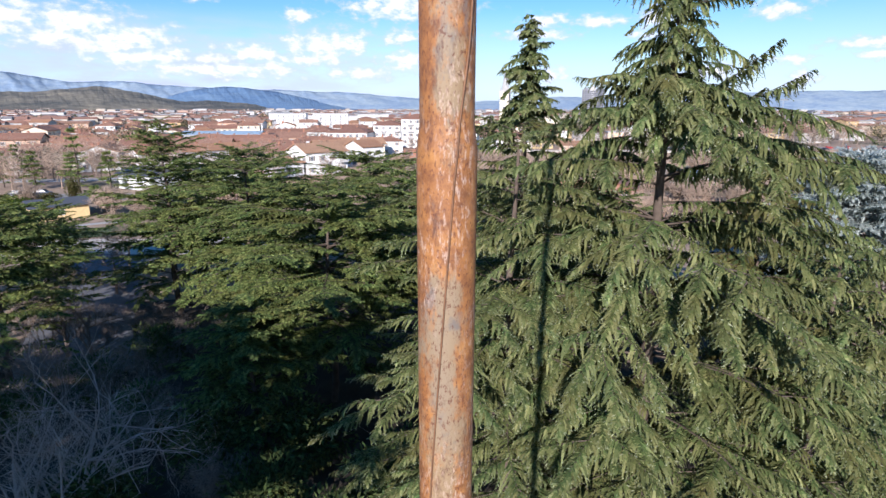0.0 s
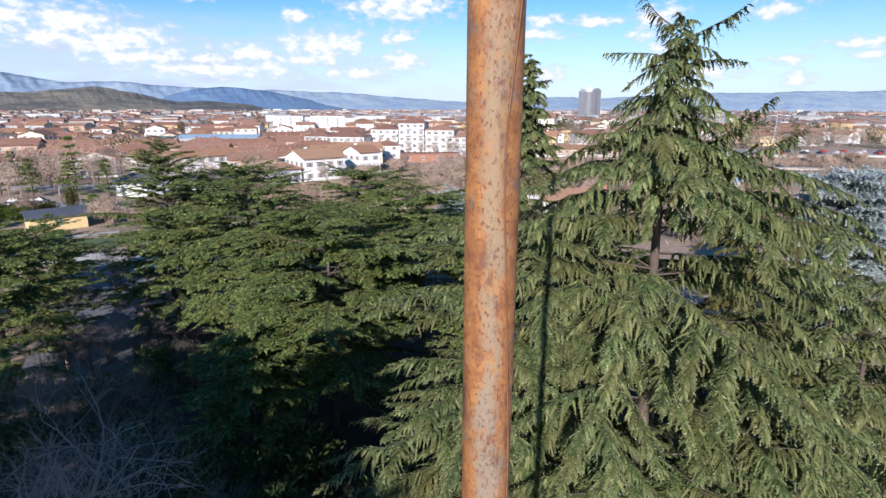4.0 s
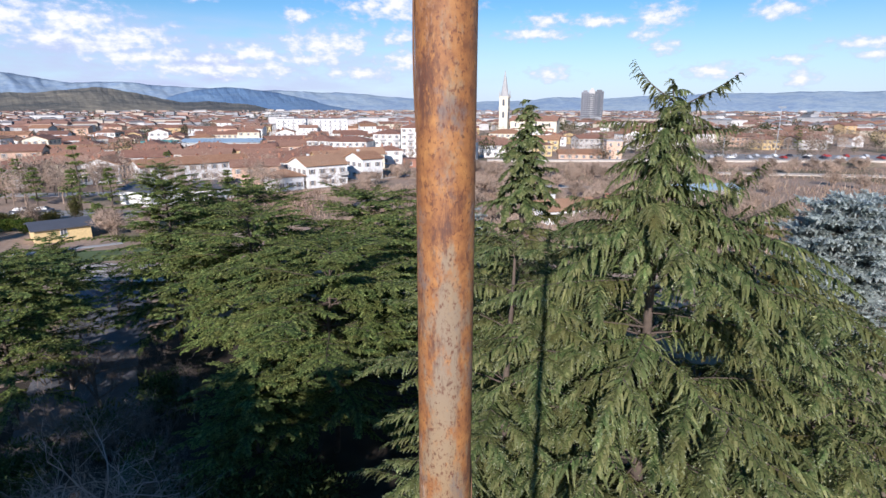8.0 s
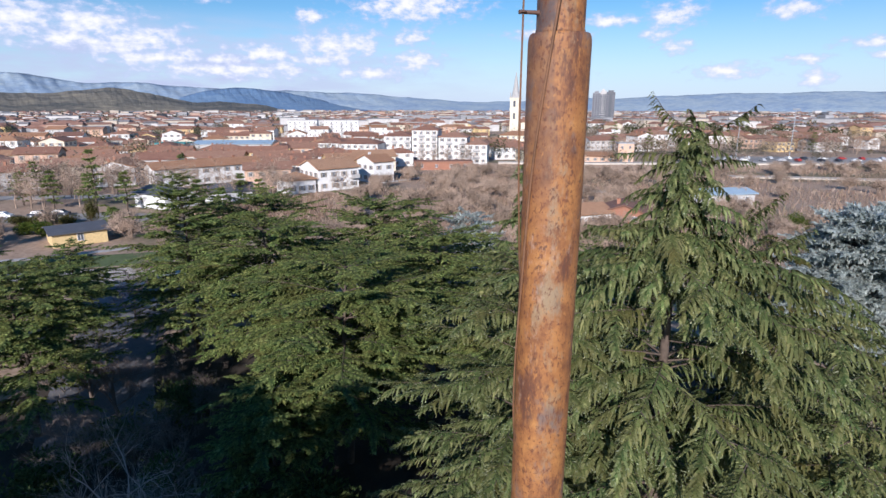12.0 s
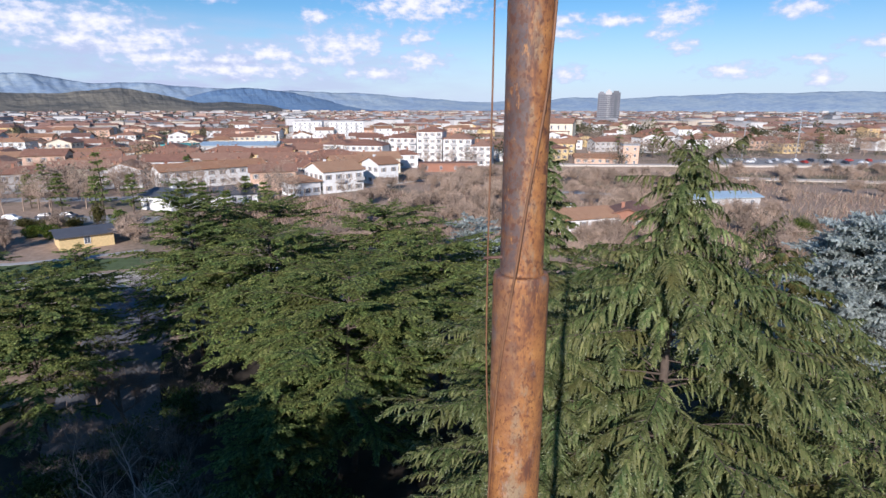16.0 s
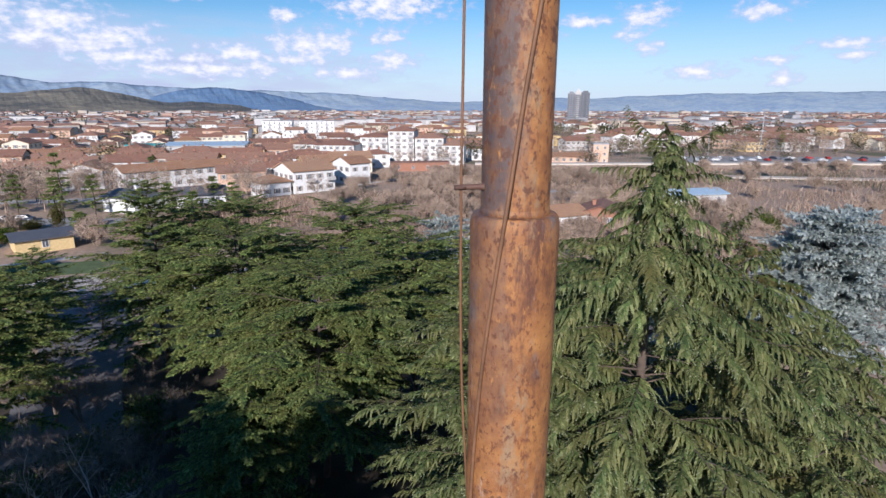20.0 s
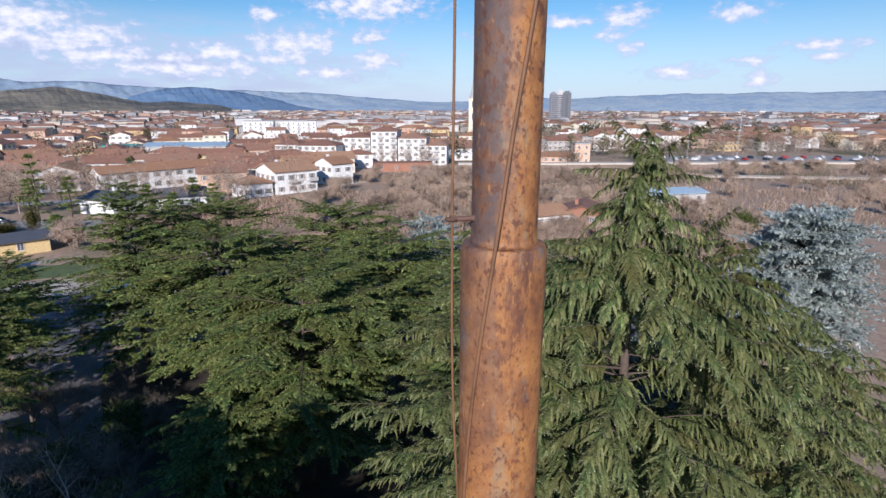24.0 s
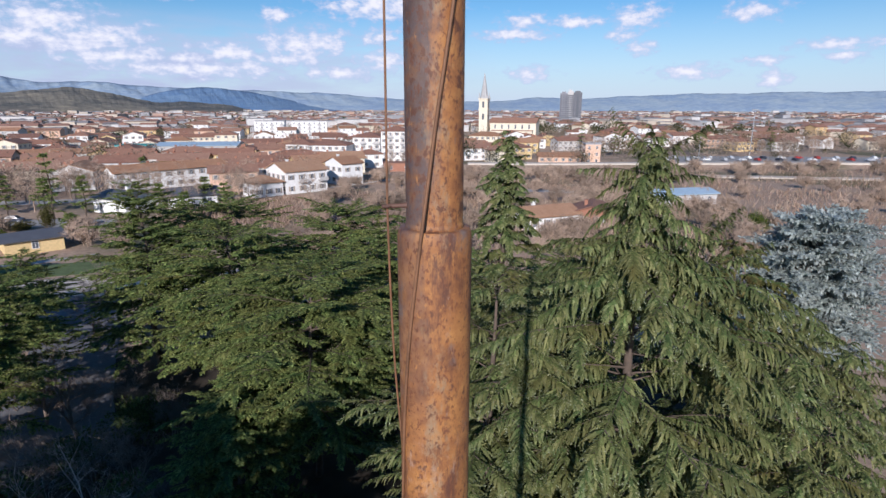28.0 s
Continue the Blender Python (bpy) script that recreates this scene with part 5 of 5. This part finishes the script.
def church():
    root = thing("church", "pale stone church with a pointed bell tower", "church", pose(51, 463, 0, 0, 0, -20) @ Matrix.Diagonal((1.1, 1.1, 1.06, 1)))
    stone = WALLS[1]
    bm = bmesh.new()
    box(bm, -3.2, -3.2, -0.5, 3.2, 3.2, 30)
    box(bm, -3.6, -3.6, 22, 3.6, 3.6, 22.7)
    box(bm, -3.7, -3.7, 30, 3.7, 3.7, 30.8)
    part("bell_tower", mesh_of("bell_tower", bm, stone), root)
    bm = bmesh.new()
    bmesh.ops.create_cone(bm, cap_ends=True, segments=8, radius1=3.1, radius2=0.08, depth=19, matrix=Matrix.Translation((0, 0, 40.2)))
    for a in range(4):
        bmesh.ops.create_cone(bm, cap_ends=True, segments=6, radius1=0.7, radius2=0.02, depth=5, matrix=Matrix.Translation((3 * (1 if a % 2 else -1), 3 * (1 if a > 1 else -1), 33.2)))
    part("spire", mesh_of("spire", bm, CONCRETE), root, "grey pointed spire")
    for rz in (0, 90, 180, 270):
        for z in (26, 17):
            bm = bmesh.new()
            box(bm, -0.8, -0.15, -1.9, 0.8, 0.1, 1.9)
            bmesh.ops.create_cone(bm, cap_ends=True, segments=16, radius1=0.8, radius2=0.8, depth=0.25, matrix=pose(0, -0.025, 1.9, 90))
            part("belfry_opening", mesh_of("belfry_opening", bm, GLASS), root, at=pose(0, 0, 0, 0, 0, rz) @ pose(0, -3.2, z))
    part("nave", wall_mesh(34, 15, 13, 0.45, "gable", stone), root, at=pose(22, 6, 0))
    part("nave_roof", roof_mesh(34, 15, 13, 0.45, "gable", ROOF), root, at=pose(22, 6, 0))
    part("aisle", wall_mesh(30, 6, 7, 0.3, "flat", stone), root, at=pose(22, -4, 0))
    part("aisle_roof", roof_mesh(30, 6, 7, 0.3, "flat", ROOF), root, at=pose(22, -4, 0))
    wm = window_mesh(1.2, 3.0, False)
    for i in range(6):
        part("window", wm, root, at=pose(9 + 5 * i, -1.5, 10))


church(), built(60, 470, 34)


def town():
    """The nearer streets, house by house."""
    rng = np.random.RandomState(4)
    count = 0
    labels = ["white", "cream", "yellow", "peach", "grey", "ochre"]
    kinds = [(14, 10, 2), (20, 11, 2), (28, 10, 2), (11, 10, 2), (13, 11, 3), (17, 12, 2), (10, 9, 2)]
    for _ in range(6000):
        if count >= 300:
            break
        az = rng.uniform(-46, 44)
        r = 165 * (760 / 165) ** (rng.uniform(0, 1) ** 0.8)
        x, y = r * math.sin(radians(az)), r * math.cos(radians(az))
        if az > -5 and y < (260 if az < 10 else 330):
            continue
        if az < -5 and (y < 165 or (az > -14 and y < 212)):
            continue
        if az < -33 and y < 150:
            continue
        w, d, s = kinds[rng.randint(len(kinds))]
        if any(math.hypot(x - a, y - b) < c + w * 0.36 for a, b, c in PLACED):
            continue
        built(x, y, w * 0.40)
        rot = 14 + rng.choice([0, 0, 0, 90]) + rng.normal(0, 6)
        k = rng.choice(6, p=[0.42, 0.22, 0.1, 0.1, 0.08, 0.08])
        far = r > 420
        house("house", f"{labels[k]} plastered house with a terracotta tiled roof", x, y, rot, w, d, s, "hip" if rng.uniform() < 0.35 else "gable", WALLS[k], ROOF if rng.uniform() < 0.8 else ROOF_ORANGE,
              0.34, 4.5 if far else 3.4, not far, chimneys=0 if far else 2, sides=("s",) if far or w > 30 else ("s", "w"))
        count += 1


town()


def far_town():
    """Roofs and walls that run together towards the hills."""
    rng = np.random.RandomState(8)
    V, F, M = [], [], []
    n = 0
    for i in range(6000):
        az = rng.uniform(-50, 50)
        r = 620 + 2500 * rng.uniform(0, 1) ** 1.5
        x, y = r * math.sin(radians(az)), r * math.cos(radians(az))
        if math.hypot(x - 232, y - 880) < 40:
            continue
        big = rng.uniform() < 0.07
        w, d, h = (rng.uniform(20, 42), rng.uniform(12, 20), rng.uniform(6, 14)) if big else (rng.uniform(9, 20), rng.uniform(8, 11), rng.choice([5, 6, 6, 7, 9]))
        a = radians(14 + rng.choice([0, 90]) + rng.normal(0, 8))
        c, s = math.cos(a), math.sin(a)
        top = h + (0.6 if big else 0.21 * d)
        e = 0.5
        P = [(-w / 2, -d / 2, -0.5), (w / 2, -d / 2, -0.5), (w / 2, d / 2, -0.5), (-w / 2, d / 2, -0.5), (-w / 2, -d / 2, h), (w / 2, -d / 2, h), (w / 2, d / 2, h), (-w / 2, d / 2, h),
             (-w / 2 - e, -d / 2 - e, h), (w / 2 + e, -d / 2 - e, h), (w / 2 + e, d / 2 + e, h), (-w / 2 - e, d / 2 + e, h), (-w / 2 + 1, 0, top), (w / 2 - 1, 0, top)]
        V += [(x + px * c - py * s, y + px * s + py * c, pz) for px, py, pz in P]
        F += [[n + k for k in q] for q in ((0, 1, 5, 4), (1, 2, 6, 5), (2, 3, 7, 6), (3, 0, 4, 7), (8, 9, 13, 12), (10, 11, 12, 13), (9, 10, 13, 13), (11, 8, 12, 12))]
        wm = rng.choice(4, p=[0.35, 0.25, 0.25, 0.15])
        rm = 6 if big and rng.uniform() < 0.6 else (4 if rng.uniform() < 0.75 else 5)
        M += [wm] * 4 + [rm] * 4
        n += 14
    me = bpy.data.meshes.new("far_town")
    me.from_pydata(V, [], [list(dict.fromkeys(f)) for f in F])
    for m in (*HAZED_FAR_WALLS, FAR_ROOF, FAR_ROOF_GREY, CONCRETE):
        me.materials.append(m)
    me.polygons.foreach_set("material_index", np.array(M, np.int32))
    me.update()
    tagged(new("far_town", me), "distant white walls and red roofs of the town", "town", kind="stuff")


far_town()


def far_trees(name, label, seed, count, near, far, mat, m, size, span=(-48, 48)):
    """Trees between the far roofs, seen as dark or brown clumps."""
    rng = np.random.RandomState(seed)
    B, W, L, S = [], [], [], []
    for i in range(count):
        az = rng.uniform(*span)
        r = near + (far - near) * rng.uniform(0, 1) ** 1.3
        x, y = r * math.sin(radians(az)), r * math.cos(radians(az))
        h = rng.uniform(5, 12)
        if any(math.hypot(x - a, y - b) < c for a, b, c in PLACED) or (y < 245 and az > -8):
            continue
        g = rng.normal(0, 1, (m, 3)) * [h * 0.24, h * 0.24, h * 0.2] + [x, y, h * 0.55]
        g[:, 2] = np.maximum(g[:, 2], 0.3)
        B.append(g), W.append(rng.normal(0, 1, (m, 3)) + [0, 0, 0.5]), L.append(np.full(m, h * 0.24 * size)), S.append(np.full(m, h * 0.12 * size))
    v, f = blades(np.concatenate(B), np.concatenate(W), np.concatenate(L), np.concatenate(S), rng, 1)
    tagged(new(name, quads(name, v, f, [mat])), label, "trees", kind="stuff")


far_trees("far_conifers", "distant dark trees among the roofs", 12, 1900, 700, 3000, FAR_WOOD, 45, 1.0)
far_trees("far_wood", "dark belt of trees beyond the parking lot", 15, 260, 560, 800, FAR_WOOD, 60, 0.9, (11, 36))
far_trees("far_evergreens", "dark evergreen trees among the nearer roofs", 13, 250, 260, 750, FAR_WOOD, 220, 0.42)
far_trees("far_bare_trees", "bare brown trees among the nearer roofs", 14, 560, 190, 800, FAR_BARE, 200, 0.36)


# ---- masts, thicket ----
def light_mast(x, y, h):
    root = thing("light_mast", "tall grey floodlight mast at the parking lot", "light mast", pose(x, y, 0), "floodlight masts")
    part("pole", rod("pole", [(0, 0, 0, 0.28), (0, 0, h * 0.5, 0.22), (0, 0, h, 0.14)], METAL), root)
    bm = bmesh.new()
    box(bm, -2.0, -0.15, h - 0.4, 2.0, 0.15, h - 0.1)
    head = part("lamp_head", mesh_of("lamp_head", bm, METAL), root)
    lamp = bmesh.new()
    box(lamp, -0.35, -0.5, h - 1.0, 0.35, 0.0, h - 0.4)
    lamp = mesh_of("lamp", lamp, METAL)
    for i in range(4):
        part("lamp", lamp, head, at=pose(-1.45 + i * 1.05, 0, 0))


light_mast(152, 302, 19), light_mast(184, 308, 25)

rng0 = np.random.RandomState(31)
shrubs = [bare_tree("bare_shrub", "leafless brown shrub of the thicket", pose(-6 + 4 * k, 120 + 6 * k, 0), 5.0, 300 + k, DARKTWIG, levels=3, stems=5, n=3, sides=3, kids=(4, 3, 3), thick=0.012, group="thicket shrubs", category="shrub", fuzz=3, fine=(0.9, 0.08)) for k in range(3)]
trees = [bare_tree("bare_tree", "leafless brown tree between the houses", pose(-60 + 30 * k, 150, 0), 9.5, 320 + k, DARKTWIG, levels=4, n=3, sides=3, kids=(6, 4, 3, 2), thick=0.016, group="bare trees", fuzz=1, fine=(0.9, 0.09)) for k in range(3)]
for i in range(190):
    x, y = rng0.uniform(-28, 75), rng0.uniform(85, 215)
    if abs(x / y) > 0.8 or any(math.hypot(x - a, y - b) < c for a, b, c in PLACED):
        continue
    copy_thing(shrubs[i % 3], pose(x, y, 0, 0, 0, rng0.uniform(0, 360)))
for i in range(90):
    x, y = rng0.uniform(75, 230), rng0.uniform(120, 236)
    copy_thing(shrubs[i % 3], pose(x, y, 0, 0, 0, rng0.uniform(0, 360)))
for i in range(130):
    x, y = rng0.uniform(-150, -45), rng0.uniform(132, 200)
    if any(math.hypot(x - a, y - b) < c for a, b, c in PLACED):
        continue
    copy_thing(trees[i % 3], pose(x, y, 0, 0, 0, rng0.uniform(0, 360)))
for i in range(34):
    x, y = rng0.uniform(-124, -82), rng0.uniform(86, 113)
    copy_thing(shrubs[i % 3], pose(x, y, 0, 0, 0, rng0.uniform(0, 360)))
for x, y in ((-66, 107), (-63, 104), (-68, 111), (-58, 108), (-60, 113), (-55, 100)):
    copy_thing(shrubs[1], pose(x, y, 0, 0, 0, 40 * x))
for x, y in ((-8, 246), (-2, 248), (8, 246), (-14, 244), (-20, 250)):
    copy_thing(trees[1], pose(x, y, 0, 0, 0, 40 * x))
for i in range(80):
    x, y = rng0.uniform(90, 340), rng0.uniform(312, 350)
    copy_thing(trees[i % 3], pose(x, y, 0, 0, 0, rng0.uniform(0, 360)))


def car(x, y, rot, paint):
    """A parked car: body with a cabin, glass and four wheels."""
    root = thing("parked_car", "small parked car seen from afar", "car", pose(x, y, 0.08, 0, 0, rot), "parked cars")
    def body():
        bm = bmesh.new()
        prof = [(-2.1, 0.35), (-2.1, 0.8), (-1.5, 0.95), (-0.95, 1.45), (0.7, 1.48), (1.3, 0.95), (2.05, 0.8), (2.1, 0.35)]
        sides = [[bm.verts.new((px, sy * (0.85 if pz < 1.2 else 0.68), pz)) for px, pz in prof] for sy in (-1, 1)]
        bm.faces.new(sides[0]), bm.faces.new(sides[1][::-1])
        for i in range(len(prof)):
            j = (i + 1) % len(prof)
            bm.faces.new((sides[0][j], sides[0][i], sides[1][i], sides[1][j]))
        bmesh.ops.recalc_face_normals(bm, faces=bm.faces[:])
        return mesh_of("body", bm, paint)
    part("body", shared(("car", paint.name), body), root)
    def glass():
        bm = bmesh.new()
        box(bm, -1.0, -0.79, 0.98, 0.85, 0.79, 1.36)
        return mesh_of("window_band", bm, GLASS)
    part("window_band", shared(("carglass",), glass), root)
    def wheel():
        bm = bmesh.new()
        bmesh.ops.create_cone(bm, cap_ends=True, segments=14, radius1=0.32, radius2=0.32, depth=0.2, matrix=pose(0, 0, 0, 90))
        return mesh_of("wheel", bm, SLATE)
    def rim():
        bm = bmesh.new()
        bmesh.ops.create_cone(bm, cap_ends=True, segments=12, radius1=0.2, radius2=0.2, depth=0.22, matrix=pose(0, 0, 0, 90))
        return mesh_of("rim", bm, METAL)
    for wx in (-1.3, 1.3):
        for wy in (-0.78, 0.78):
            part("rim", shared(("rim",), rim), part("wheel", shared(("wheel",), wheel), root, at=pose(wx, wy, 0.32)), "pale metal rim")


PAINTS = [plain("white_car_paint", (0.75, 0.75, 0.75), 0.3, 0.03), plain("silver_car_paint", (0.45, 0.46, 0.48), 0.3, 0.03), plain("dark_car_paint", (0.04, 0.045, 0.06), 0.3, 0.03), plain("red_car_paint", (0.35, 0.04, 0.03), 0.3, 0.03), plain("blue_car_paint", (0.05, 0.10, 0.28), 0.3, 0.03)]
for i in range(30):
    car(122 + (i % 15) * 9.2 + rng0.uniform(-1.5, 1.5), 274 + 11 * (i // 15) - (i % 15) * 0.35, rng0.choice([0, 90, 80]), PAINTS[rng0.choice(5, p=[0.45, 0.28, 0.23, 0.03, 0.01])])
for x, y, c in ((-97, 126, 2), (-93, 127.5, 2), (-104, 124, 0), (-110, 121, 1)):
    car(x, y, 12, PAINTS[c])
for i, (x, y, h) in enumerate([(104, 300, 15), (96, 335, 18), (150, 345, 12), (-60, 128, 9), (-52, 122, 8), (-46, 130, 9), (210, 330, 12), (-86, 131, 16), (-81, 135, 10), (-101, 137, 10), (-112, 141, 9), (-93, 139, 9), (-75.6, 120, 3.5), (-122, 160, 10), (-98, 200, 9), (-58, 150, 8)]):
    conifer("conifer", "dark conifer among the houses", x, y, h, 3.2, 700 + i, limbs=40, **dict(FARC, profile=CONE, wide=0.3, twig=0.7, gap=0.5, dense=0.3, core=0.3, fork_gap=9))
